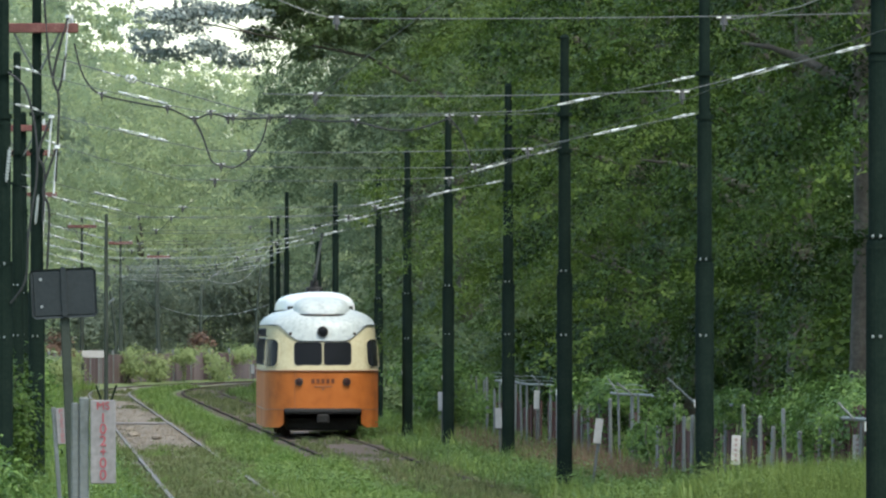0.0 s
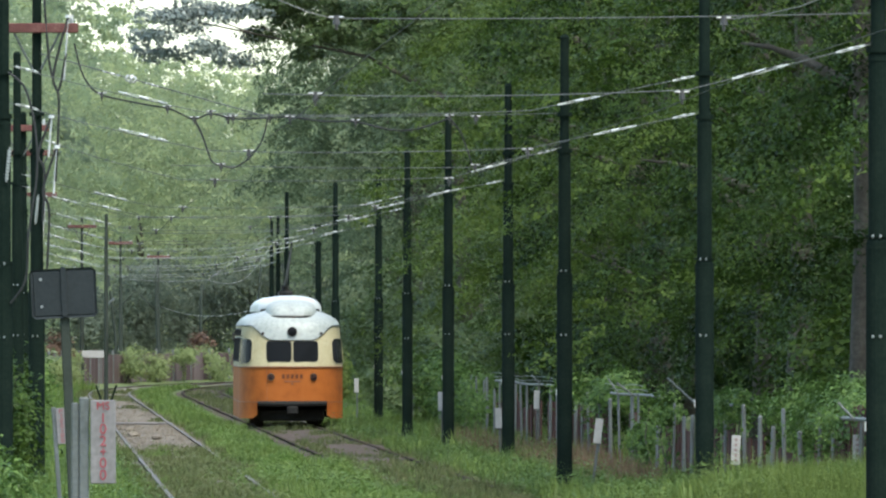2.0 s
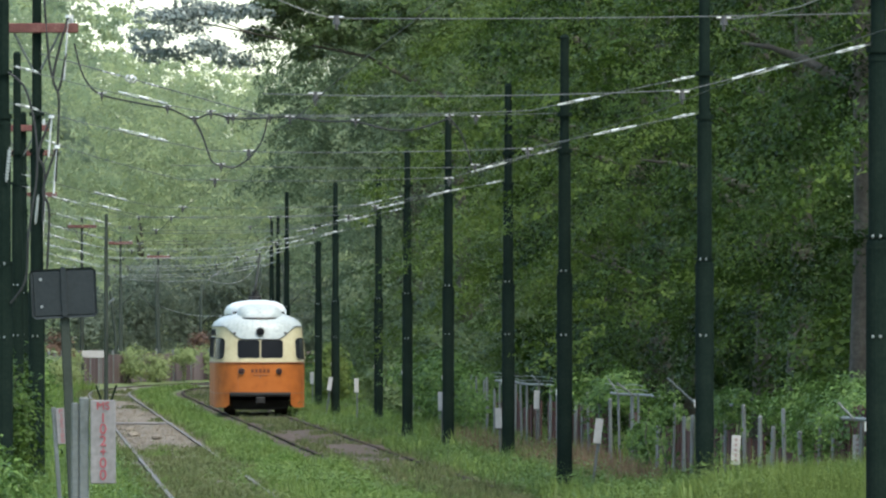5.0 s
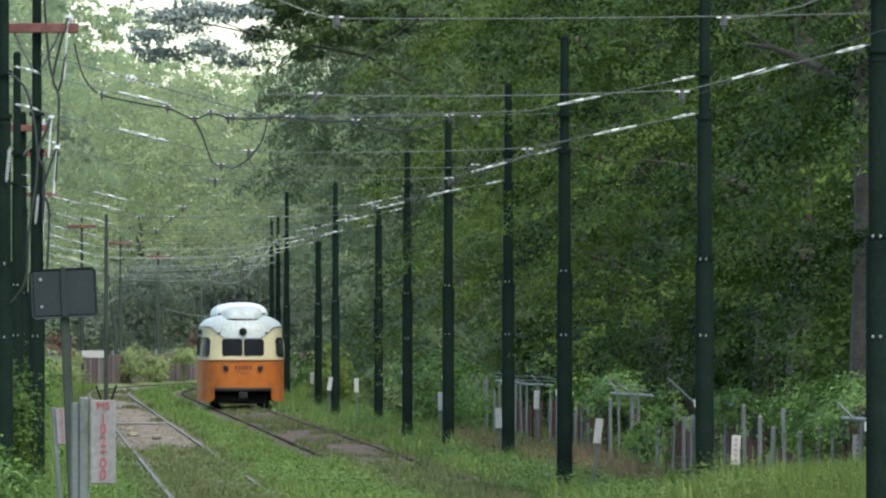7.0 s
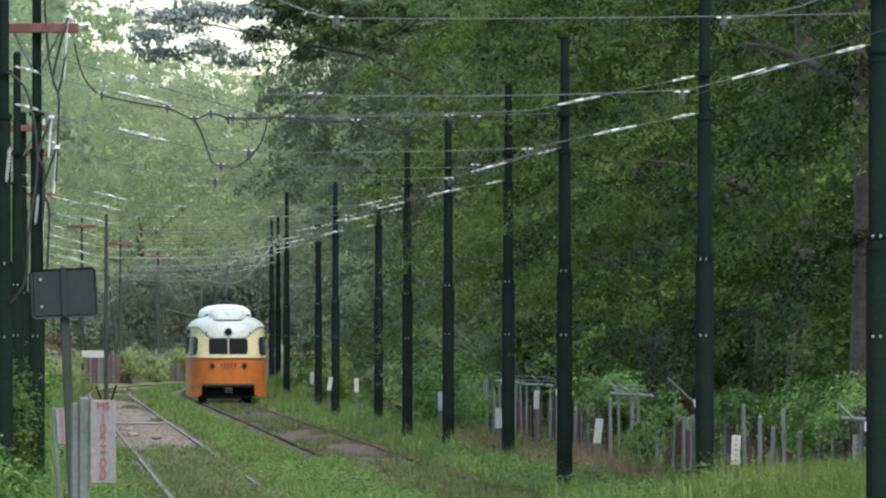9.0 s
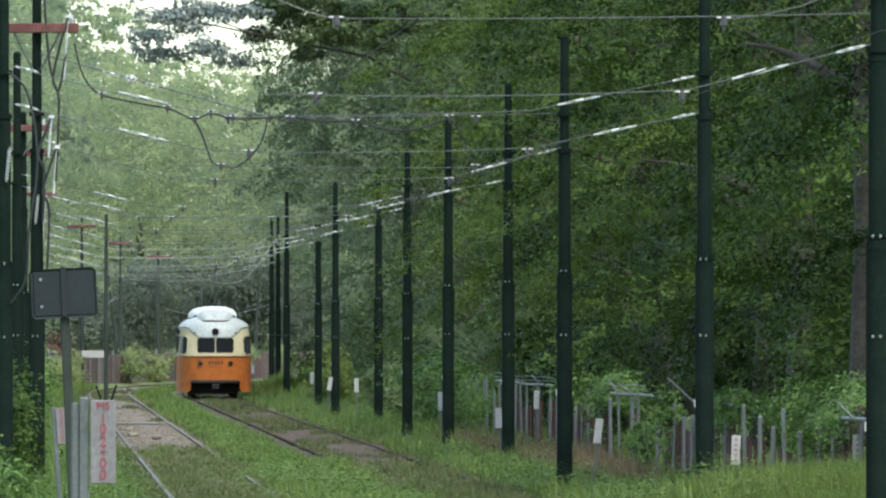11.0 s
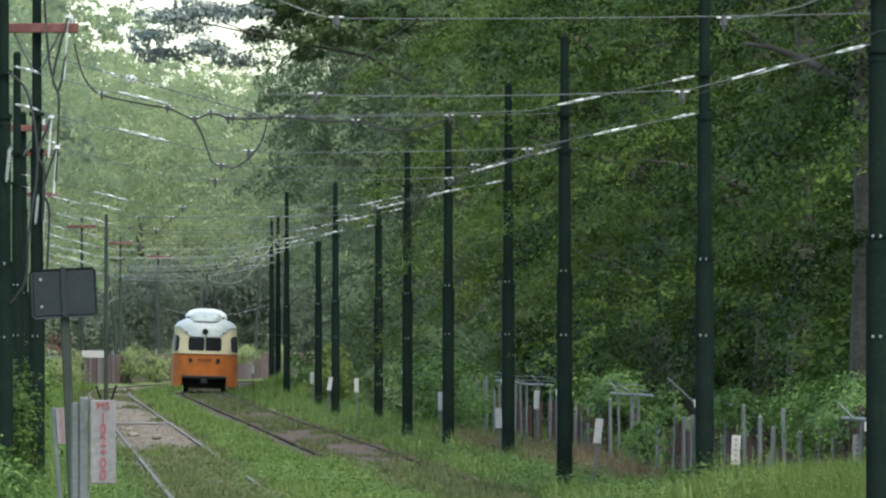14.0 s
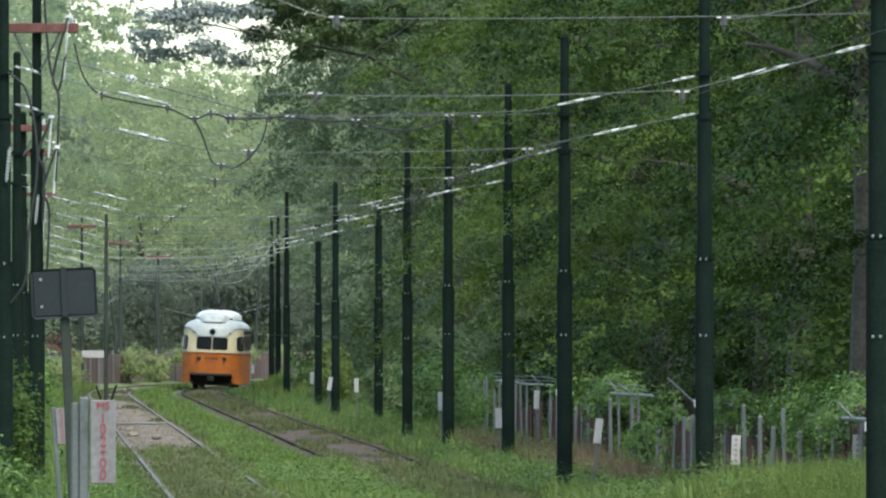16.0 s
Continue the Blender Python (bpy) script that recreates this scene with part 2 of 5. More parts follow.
def rail(x, label, worn):
    """A rail with foot, web and head, swept along the line."""
    prof = [(-0.07, -0.15), (0.07, -0.15), (0.07, -0.135), (0.012, -0.115), (0.012, -0.045), (0.037, -0.03), (0.037, -0.004), (0.028, 0.0), (-0.028, 0.0), (-0.037, -0.004), (-0.037, -0.03), (-0.012, -0.045), (-0.012, -0.115), (-0.07, -0.135)]
    ys = [40 + 5 * i for i in range(100)]
    verts = [(x + bend(y) + px, y, pz) for y in ys for px, pz in prof]
    n = len(prof)
    faces, top = [], []
    for i in range(len(ys) - 1):
        for j in range(n):
            faces.append((i * n + j, i * n + (j + 1) % n, (i + 1) * n + (j + 1) % n, (i + 1) * n + j))
    me = mesh_from("rail", verts, faces)
    me.materials.append(M_RAIL)
    me.materials.append(M_RAILTOP)
    for i, p in enumerate(me.polygons):
        if i % n in worn:
            p.material_index = 1
    ob = new("rail", me)
    tagged(ob, label, "rail", "rails of the two tracks", "structure")


ground()
ribbon("track_bed_near", LEFT - 1.0, LEFT + 1.15, -0.075, M_GRAVEL, "sandy gravel bed with weeds between the rails")
ribbon("track_bed_far", RIGHT - 1.0, RIGHT + 1.9, -0.085, M_CINDER, "gravel bed of the grassy track under the streetcar")
for cx, words, worn in ((LEFT, "worn steel rail beside sandy gravel", (7, 8)), (RIGHT, "rusty steel rail half hidden in grass", ())):
    for sx in (-1, 1):
        rail(cx + sx * GAUGE / 2, words, worn)


# ---- foliage ----
def leaves_mesh(name, centres, normals, sizes, mat, rng, aspect=0.62, droop=0.35, plain=False):
    """Rhombic leaves folded along the rib, or plain three-cornered ones for trees."""
    n = len(centres)
    d = rng.normal(size=(n, 3))
    d[:, 2] = d[:, 2] * 0.6 - droop * (1.8 if plain else 1.0)
    d /= np.linalg.norm(d, axis=1)[:, None]
    nn = normals + rng.normal(size=(n, 3)) * 0.38
    nn[:, 2] += 0.40
    nn /= np.linalg.norm(nn, axis=1)[:, None]
    d -= nn * (np.sum(d * nn, axis=1) * 0.85)[:, None]
    d /= np.linalg.norm(d, axis=1)[:, None]
    s = np.cross(d, nn)
    s /= np.linalg.norm(s, axis=1)[:, None] + 1e-9
    up = np.cross(s, d)
    L = sizes[:, None]
    if plain:
        v = np.empty((n, 3, 3))
        v[:, 0] = centres - d * L * 0.45 - s * L * aspect * 0.45
        v[:, 1] = centres + d * L * 0.6
        v[:, 2] = centres - d * L * 0.3 + s * L * aspect * 0.5
        return tris_mesh(name, v.reshape(-1, 3), n, mat)
    v = np.empty((n, 4, 3))
    v[:, 0] = centres - d * L * 0.5
    v[:, 1] = centres - s * L * aspect * 0.5 + up * L * 0.10 - d * L * 0.06
    v[:, 2] = centres + d * L * 0.5
    v[:, 3] = centres + s * L * aspect * 0.5 + up * L * 0.10 - d * L * 0.06
    return quads_mesh(name, v.reshape(-1, 3), n, mat)


def tris_mesh(name, verts, n, mat):
    me = bpy.data.meshes.new(name)
    me.vertices.add(n * 3)
    me.vertices.foreach_set("co", verts.astype(np.float32).ravel())
    me.loops.add(n * 3)
    me.loops.foreach_set("vertex_index", np.arange(n * 3, dtype=np.int32))
    me.polygons.add(n)
    me.polygons.foreach_set("loop_start", np.arange(n, dtype=np.int32) * 3)
    me.update(calc_edges=True)
    me.validate()
    me.materials.append(mat)
    return me


def quads_mesh(name, verts, n, mat):
    me = bpy.data.meshes.new(name)
    me.vertices.add(n * 4)
    me.vertices.foreach_set("co", verts.astype(np.float32).ravel())
    idx = np.arange(n * 4).reshape(n, 4)
    tri = np.empty((n, 2, 3), dtype=np.int32)
    tri[:, 0] = idx[:, [0, 1, 2]]
    tri[:, 1] = idx[:, [0, 2, 3]]
    me.loops.add(n * 6)
    me.loops.foreach_set("vertex_index", tri.ravel())
    me.polygons.add(n * 2)
    me.polygons.foreach_set("loop_start", np.arange(n * 2, dtype=np.int32) * 3)
    me.update(calc_edges=True)
    me.validate()
    me.materials.append(mat)
    return me


def clumps(rng, blobs, count, per, spread, flat=0.55):
    """Leaf places in count clumps spread near the skin of the blobs (x, y, z, rx, ry, rz)."""
    blobs = np.array(blobs, dtype=float)
    area = blobs[:, 3] * blobs[:, 5] + blobs[:, 4] * blobs[:, 5]
    pick = rng.choice(len(blobs), count, p=area / area.sum())
    d = rng.normal(size=(count, 3))
    d /= np.linalg.norm(d, axis=1)[:, None]
    r = rng.uniform(0.62, 1.08, count) ** 0.8
    c = blobs[pick, :3] + d * blobs[pick, 3:] * r[:, None]
    k = np.repeat(np.arange(count), per)
    size = rng.uniform(0.5, 1.25, count)[k] * spread
    off = rng.normal(size=(len(k), 3)) * 0.5
    off[:, 2] *= flat
    off[:, 2] -= 0.35 * (off[:, 0] ** 2 + off[:, 1] ** 2)
    return c[k] + off * size[:, None], d[k], c


def trunk_mesh(rng, h, r, limbs, reach):
    pts = [(0.25 * math.sin(i * 1.1) * i / 6, 0.2 * math.cos(i * 0.8) * i / 6, h * i / 6 - 0.3) for i in range(7)]
    pieces = [tube(pts, [r * (1.25 if i == 0 else 1) * (1 - 0.13 * i) for i in range(7)], 10)]
    for i in range(limbs):
        a = 2.4 * i + rng.uniform(-0.3, 0.3)
        z0 = h * (0.25 + 0.65 * i / limbs)
        p0 = Vector((0.1, 0.1, z0))
        l = reach * rng.uniform(0.65, 1.0)
        q = [p0 + Vector((math.cos(a) * l * s, math.sin(a) * l * s, l * (0.75 * s - 0.35 * s * s))) for s in (0, 0.25, 0.5, 0.75, 1.0)]
        pieces.append(tube(q, [r * 0.42, r * 0.33, r * 0.24, r * 0.15, r * 0.05], 6))
    return mesh_from("trunk", *join(pieces), True)


def boughs(rng, h, r, low, count, per, size, thick=0.5, sag=0.22, fill=0.09, girth=(0.18, 0.74), spray=26, twig=0.8):
    """Leaf places on drooping domes of foliage, set spirally round the crown, with a thin filling inside."""
    cs, ns = [], []
    for i in range(count):
        f = (i + 0.5) / count
        prof = math.sin(math.pi * (girth[0] + girth[1] * f)) ** 0.7
        a = 2.39996 * i + rng.uniform(-0.4, 0.4)
        rad = r * prof * (rng.uniform(0.72, 1.02) if i % 4 else rng.uniform(0.3, 0.6))
        c = np.array([math.cos(a) * rad, math.sin(a) * rad, h * (low + (0.97 - low) * f) + rng.uniform(-0.4, 0.4)])
        R = size * rng.uniform(0.65, 1.35)
        out = np.array([math.cos(a), math.sin(a), 0])
        m = max(6, int(per / spray * (R / size) ** 1.6))
        d = rng.normal(size=(m, 3))
        d[:, 2] = np.abs(d[:, 2]) * 0.9 - 0.25
        d /= np.linalg.norm(d, axis=1)[:, None]
        p = d * R * rng.uniform(0.6, 1.06, m)[:, None] ** 0.6
        p[:, 2] *= thick
        p += np.outer(p @ out, out) * 0.35
        p[:, 2] -= sag * (p @ out) + 0.10 * (p @ out) ** 2
        # each spray: a drooping twig with its own tilt
        way = d * np.array([1, 1, 0.3]) + out * 0.5 + rng.normal(size=(m, 3)) * 0.35
        way[:, 2] -= 0.45
        way /= np.linalg.norm(way, axis=1)[:, None]
        tilt = d + rng.normal(size=(m, 3)) * 0.55
        k = np.repeat(np.arange(m), spray)
        length = rng.uniform(0.35, 0.9, m)[k] * twig
        f = rng.random(len(k)) - 0.3
        q = p[k] + way[k] * (f * length)[:, None] + rng.normal(size=(len(k), 3)) * (0.16 * twig * (1.1 - np.abs(f)))[:, None] * np.array([1, 1, 0.55])
        q[:, 2] -= 0.35 * length * np.maximum(f, 0) ** 2
        cs.append(c + q)
        ns.append(tilt[k])
    n = int(count * per * fill)
    q = rng.normal(size=(n, 3))
    q /= np.linalg.norm(q, axis=1)[:, None]
    q *= rng.random(n)[:, None] ** 0.4
    cs.append(q * np.array([r * 0.62, r * 0.62, h * 0.42]) + np.array([0, 0, h * (0.5 + low * 0.4)]))
    ns.append(q)
    return np.concatenate(cs), np.concatenate(ns)


def tree_kind(seed, h, r, mat, count, per, leaf, low=0.10, size=1.35, limbs=10, top=0.86, **shape):
    """Meshes of one tree: trunk with limbs, and a crown of leafy boughs."""
    rng = np.random.default_rng(seed)
    c, d = boughs(rng, h, r, low, count, per, size, **shape)
    crown = leaves_mesh("crown", c, d, rng.uniform(0.6, 1.4, len(c)) * leaf, mat, rng, 0.58, plain=True)
    trunk = trunk_mesh(rng, h * top, 0.02 * h, limbs, r * 0.6)
    trunk.materials.append(M_BARK)
    return trunk, crown


def plant_tree(meshes, x, y, turn, size, label, name="tree", group=""):
    ob = base(name, pose(x, y, height(x, y) - 0.05, 0, 0, turn), label, "tree", group)
    ob.scale = (size, size, size)
    part("trunk", meshes[0], M_BARK, ob)
    part("crown", meshes[1], M_LEAF, ob)
    return ob


def woods():
    near = [tree_kind(11 + i, 15.0, 4.8, M_LEAF, 40, 1700, 0.085, low=0.14, size=1.5, thick=0.36, sag=0.5, fill=0.02) for i in range(3)]
    deep = tree_kind(29, 15.5, 4.8, M_LEAF, 44, 330, 0.19, low=0.1, size=1.5)
    far = [tree_kind(31 + i, 20.5, 4.6, M_LEAFM, 50, 450, 0.155, low=0.10, size=1.5, thick=0.45, sag=0.38, girth=(0.24, 0.46), spray=20, twig=1.1) for i in range(2)]
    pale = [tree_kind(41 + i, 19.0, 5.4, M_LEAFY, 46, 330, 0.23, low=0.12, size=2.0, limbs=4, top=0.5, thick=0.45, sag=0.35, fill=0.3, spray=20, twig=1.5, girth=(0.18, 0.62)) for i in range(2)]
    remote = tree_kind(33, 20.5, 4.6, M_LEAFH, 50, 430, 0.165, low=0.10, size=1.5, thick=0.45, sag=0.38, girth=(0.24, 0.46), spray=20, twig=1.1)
    rng = random.Random(5)
    y = 126.0
    i = 0
    while y < 470:
        far_off = y > 265
        x = (16.2 if not far_off else 16.6 - 1.0 * min(1.0, (y - 265) / 60)) + rng.choice((-2.2, -0.7, 0.7, 2.6)) * (0.3 if far_off else 1.0) + bend(y)
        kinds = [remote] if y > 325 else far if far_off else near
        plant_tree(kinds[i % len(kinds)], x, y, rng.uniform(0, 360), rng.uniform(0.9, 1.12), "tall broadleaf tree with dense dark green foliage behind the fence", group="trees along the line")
        if i % (3 if far_off else 2) == 0 and y > 150:
            plant_tree(deep, x + 6.5, y + 3, rng.uniform(0, 360), rng.uniform(1.1, 1.25), "tall broadleaf tree deep in the dark green wood", group="trees along the line")
        y += rng.uniform(9, 13) if not far_off else rng.uniform(11, 15)
        i += 1
    for i in range(13):
        a = i / 12
        x, y = -8 + 34 * a + rng.uniform(-1.5, 1.5), 552 + 22 * math.sin(i * 2.1) + 30 * (1 - a)
        plant_tree(pale[i % 2], x, y, rng.uniform(0, 360), (1.14 if x < 2 else 0.95 if x < 7.6 else 0.91) * rng.uniform(0.96, 1.03), "tall yellow-green tree beyond the curve, foliage paled for haze", group="trees beyond the curve")
    for i, y in enumerate((240, 285, 322, 355, 390, 425, 460)):
        x = -6.0 + rng.uniform(-0.6, 0.5) + bend(y) * 0.75
        plant_tree(pale[i % 2], x, y, rng.uniform(0, 360), (0.78 if y > 410 else rng.uniform(0.85, 1.0)), "tall yellow-green tree beside the line poles, paled for haze", group="trees beside the line poles")
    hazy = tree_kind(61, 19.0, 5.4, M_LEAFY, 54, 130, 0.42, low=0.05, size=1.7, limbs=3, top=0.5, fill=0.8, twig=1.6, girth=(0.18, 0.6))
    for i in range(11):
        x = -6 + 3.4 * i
        plant_tree(hazy, x, 622 + 9 * math.sin(i * 1.7), 61 * i, 1.25 if x < 3.4 else 1.0 if x < 8 else 0.94, "tall yellow-green tree far beyond the curve, haze in its colour", group="trees beyond the curve")
    stems = random.Random(12)
    for i in range(6):
        x, y = 4.2 + 2.3 * i + stems.uniform(-0.6, 0.6), 527 + stems.uniform(-3, 3)
        h, r = stems.uniform(4.5, 6), stems.uniform(0.10, 0.17)
        ob = base("bare_stem", pose(x, y, height(x, y) - 0.1, 0, stems.uniform(-3, 3), 0), "slender dark tree stem at the edge of the far wood", "tree stem", "stems of the far wood")
        part("trunk", mesh_from("trunk", *tube([(0.1 * math.sin(j + i), 0, h * j / 5) for j in range(6)], [r * (1 - 0.12 * j) for j in range(6)], 8), True), M_SIGNPOST, ob)
        part("branch", mesh_from("branch", *tube([(0, 0, h * 0.55), (0.7 * (-1) ** i, 0.2, h * 0.68), (1.3 * (-1) ** i, 0.3, h * 0.78)], [r * 0.35, r * 0.25, r * 0.1], 6), True), M_SIGNPOST, ob)
    arch = tree_kind(71, 18.5, 4.4, M_LEAFH, 58, 460, 0.165, low=0.44, size=1.65, thick=0.42, sag=0.3, girth=(0.3, 0.4), spray=20, twig=1.1)
    for x, y in ((13.6, 357.0), (14.1, 374.0), (14.7, 392.0)):
        plant_tree(arch, x, y, 40 * y, 1.0, "tall broadleaf tree with a high crown leaning towards the tracks", group="trees along the line")
    # a bare-stemmed tree among the near ones
    plant_tree(tree_kind(51, 14.0, 4.2, M_LEAF, 22, 1000, 0.09, low=0.52, size=1.3, limbs=3, thick=0.32, sag=0.45), 11.75, 141.0, 20, 1.0, "tall tree with a bare brown stem beside the fence", group="trees along the line")
    # a tree whose limb reaches out over the line
    g = np.random.default_rng(77)
    tree = base("overhanging_tree", pose(13.2, 306.0, 0.0), "tall tree reaching over the tracks, limb leaves lightened for haze", "tree")
    limb = [(0, 0, -0.3), (-0.1, 0, 6.0), (-0.6, 0, 9.5), (-3.0, 0, 10.8), (-6.0, 0, 11.4), (-8.4, 0, 11.9), (-10.0, 0, 12.1)]
    side = [tube([(-3.0 - k, 0, 10.8 + 0.2 * k), (-3.8 - k, 0.3, 11.1 + 0.2 * k), (-4.6 - k, 0.5, 11.5 + 0.2 * k)], [0.025, 0.018, 0.008], 6) for k in (0.5, 2, 3.5, 5)]
    part("trunk", mesh_from("trunk", *join([tube(limb, [0.30, 0.22, 0.12, 0.05, 0.03, 0.02, 0.01], 10)] + side), True), M_BARK, tree)
    for name, mat, x0, x1, n, per in (("crown", M_LEAFM, 0.5, -6.5, 52, 240), ("limb_foliage", M_LEAFB, -6.3, -10.3, 44, 130)):
        cs, ns = [], []
        for i in range(n):
            f = (i + 0.5) / n
            c = np.array([x0 + (x1 - x0) * f, g.uniform(-1.2, 1.2), 11.7 + g.uniform(-1.1, 1.9) * (1.1 - 0.3 * f)])
            d = g.normal(size=(per, 3))
            d /= np.linalg.norm(d, axis=1)[:, None]
            cs.append(c + d * np.array([0.62, 0.6, 0.27]) * g.uniform(0.5, 1.1, per)[:, None])
            ns.append(d)
        cs, ns = np.concatenate(cs), np.concatenate(ns)
        part(name, leaves_mesh(name, cs, ns, g.uniform(0.6, 1.3, len(cs)) * 0.16, mat, g, 0.7, plain=True), mat, tree)


woods()


# ---- the streetcar ----
CAR_W, CAR_L, END = 1.27, 14.0, 1.55
INSETS = [(0.0, 0.03, 0.04), (0.6, 0.0, 0.0), (1.5, 0.0, 0.0), (1.62, 0.015, 0.03), (2.1, 0.05, 0.14), (2.48, 0.07, 0.24), (2.60, 0.12, 0.34), (2.70, 0.24, 0.5), (2.79, 0.42, 0.75), (2.87, 0.68, 1.05), (2.92, 0.95, 1.3)]


def inset(z):
    for (z0, a0, b0), (z1, a1, b1) in zip(INSETS, INSETS[1:]):
        if z <= z1:
            f = max(0.0, (z - z0) / (z1 - z0))
            return a0 + (a1 - a0) * f, b0 + (b1 - b0) * f
    return INSETS[-1][1:]


def skin(u, z, out=0.0):
    """A point of the body at u in -1 to 1 across the tail end and at height z."""
    a, b = inset(z)
    w, e = CAR_W - a + out, END - b * 0.55
    ang = u * math.pi / 2
    p = 2 / 2.7
    x = w * math.copysign(abs(math.sin(ang)) ** p, u)
    y = END - (e + out) * abs(math.cos(ang)) ** p + b * 0.45
    return Vector((x, y, z))


def tail_x(x, z, out=0.0):
    """The point of the tail end at the sideways place x."""
    a, b = inset(z)
    w, e = CAR_W - a + out, END - b * 0.55
    f = min(1.0, abs(x) / w)
    return Vector((x, END - (e + out) * (1 - f ** 2.7) ** (1 / 2.7) + b * 0.45, z))


def ring(z_of, out=0.0, n=40):
    """One closed loop round the body; z_of(u) is its height across the ends."""
    pts = [skin(-1 + 2 * i / n, z_of(-1 + 2 * i / n), out) for i in range(n + 1)]
    front = [Vector((p.x * 0.95, CAR_L - p.y * 1.3, p.z)) for p in reversed(pts)]
    return pts + front


def shell(rows, cap=False):
    verts = [v for r in rows for v in r]
    n = len(rows[0])
    faces = [(i * n + j, i * n + (j + 1) % n, (i + 1) * n + (j + 1) % n, (i + 1) * n + j) for i in range(len(rows) - 1) for j in range(n)]
    if cap:
        faces.append(tuple(range((len(rows) - 1) * n, len(rows) * n)))
    return mesh_from("body", verts, faces, True)


def roof_line(u):
    f = min(1.0, max(0.0, (abs(u) - 0.16) / 0.42))
    return 2.13 + 0.36 * f * f * (3 - 2 * f)


def patch(points, rows, cols):
    faces = [(i * cols + j, i * cols + j + 1, (i + 1) * cols + j + 1, (i + 1) * cols + j) for i in range(rows - 1) for j in range(cols - 1)]
    return mesh_from("pane", points, faces, True)


def rounded(cx, cz, w, h, r, n=6):
    out = []
    for sx, sz, a0 in ((1, 1, 0), (-1, 1, 90), (-1, -1, 180), (1, -1, 270)):
        for i in range(n + 1):
            a = radians(a0 + 90 * i / n)
            out.append((cx + sx * (w / 2 - r) + r * math.cos(a), cz + sz * (h / 2 - r) + r * math.sin(a)))
    return out


def window(car, place, cx, cz, w, h, r, mat_frame=None, name="window"):
    """A glazed window: rubber surround proud of the body and a glass pane let into it; place(a, z, out) is the skin."""
    rim = rounded(cx, cz, w + 0.05, h + 0.05, r + 0.025)
    mid = rounded(cx, cz, w + 0.005, h + 0.005, r)
    n = len(rim)
    verts = [place(a, z, 0.004) for a, z in rim] + [place(a, z, 0.034) for a, z in mid] + [place(a, z, 0.02) for a, z in mid]
    faces = [(k * n + i, k * n + (i + 1) % n, (k + 1) * n + (i + 1) % n, (k + 1) * n + i) for k in (0, 1) for i in range(n)]
    ob = part(name, mesh_from("surround", verts, faces, True), mat_frame or M_RUBBER, car)
    c = [place(cx + (a - cx) * f, cz + (z - cz) * f, 0.022) for f in (1.0, 0.8, 0.6, 0.4, 0.2) for a, z in mid] + [place(cx, cz, 0.022)]
    g = [(k * n + i, k * n + (i + 1) % n, (k + 1) * n + (i + 1) % n, (k + 1) * n + i) for k in range(4) for i in range(n)] + [(4 * n + i, 4 * n + (i + 1) % n, 5 * n) for i in range(n)]
    part("pane", mesh_from("pane", c, g, True), M_GLASS, ob, "dark glass")
    return ob


def dome(car, name, cx, y0, y1, z0, z1, w, mat, label, ends=0.5, p=2.6):
    """A long rounded hood on the roof."""
    verts, faces = [], []
    m, n = 22, 14
    for i in range(m + 1):
        f = i / m
        e = min(1.0, min(f, 1 - f) * (y1 - y0) / ends)
        g = (1 - (1 - e) ** 2.2) ** 0.5
        for j in range(n + 1):
            a = math.pi * j / n
            c, s = math.cos(a), math.sin(a)
            verts.append((cx + w * (0.35 + 0.65 * g) * math.copysign(abs(c) ** (2 / p), c), y0 + (y1 - y0) * f, z0 + (z1 - z0) * (0.02 + 0.98 * g) * s ** (2 / p) if s > 1e-6 else z0))
    k = n + 1
    for i in range(m):
        for j in range(n):
            faces.append((i * k + j, i * k + j + 1, (i + 1) * k + j + 1, (i + 1) * k + j))
    faces.append(tuple(range(k)))
    faces.append(tuple(range(m * k + k - 1, m * k - 1, -1)))
    return part(name, mesh_from(name, verts, faces, True), mat, car, label)


def disc(x, z, r, depth, mat, car, name, label="", lens=None):
    p = tail_x(x, z)
    q = tail_x(x + 0.02, z)
    t = (q - p).normalized()
    out = Vector((t.y, -t.x, 0)).normalized()
    bm = bmesh.new()
    rod(bm, p - out * -0.0 - out * 0.05, p + out * depth, r * 1.1, r, 18)
    ob = part(name, bm, mat, car, label)
    if lens:
        bm = bmesh.new()
        bmesh.ops.create_uvsphere(bm, u_segments=16, v_segments=8, radius=r * 0.78)
        bmesh.ops.transform(bm, matrix=Matrix.Translation(p + out * depth) @ out.to_track_quat("Z", "Y").to_matrix().to_4x4() @ Matrix.Diagonal((1, 1, 0.3, 1)), verts=bm.verts)
        part("lens", bm, lens, ob, smooth=True)
    return ob


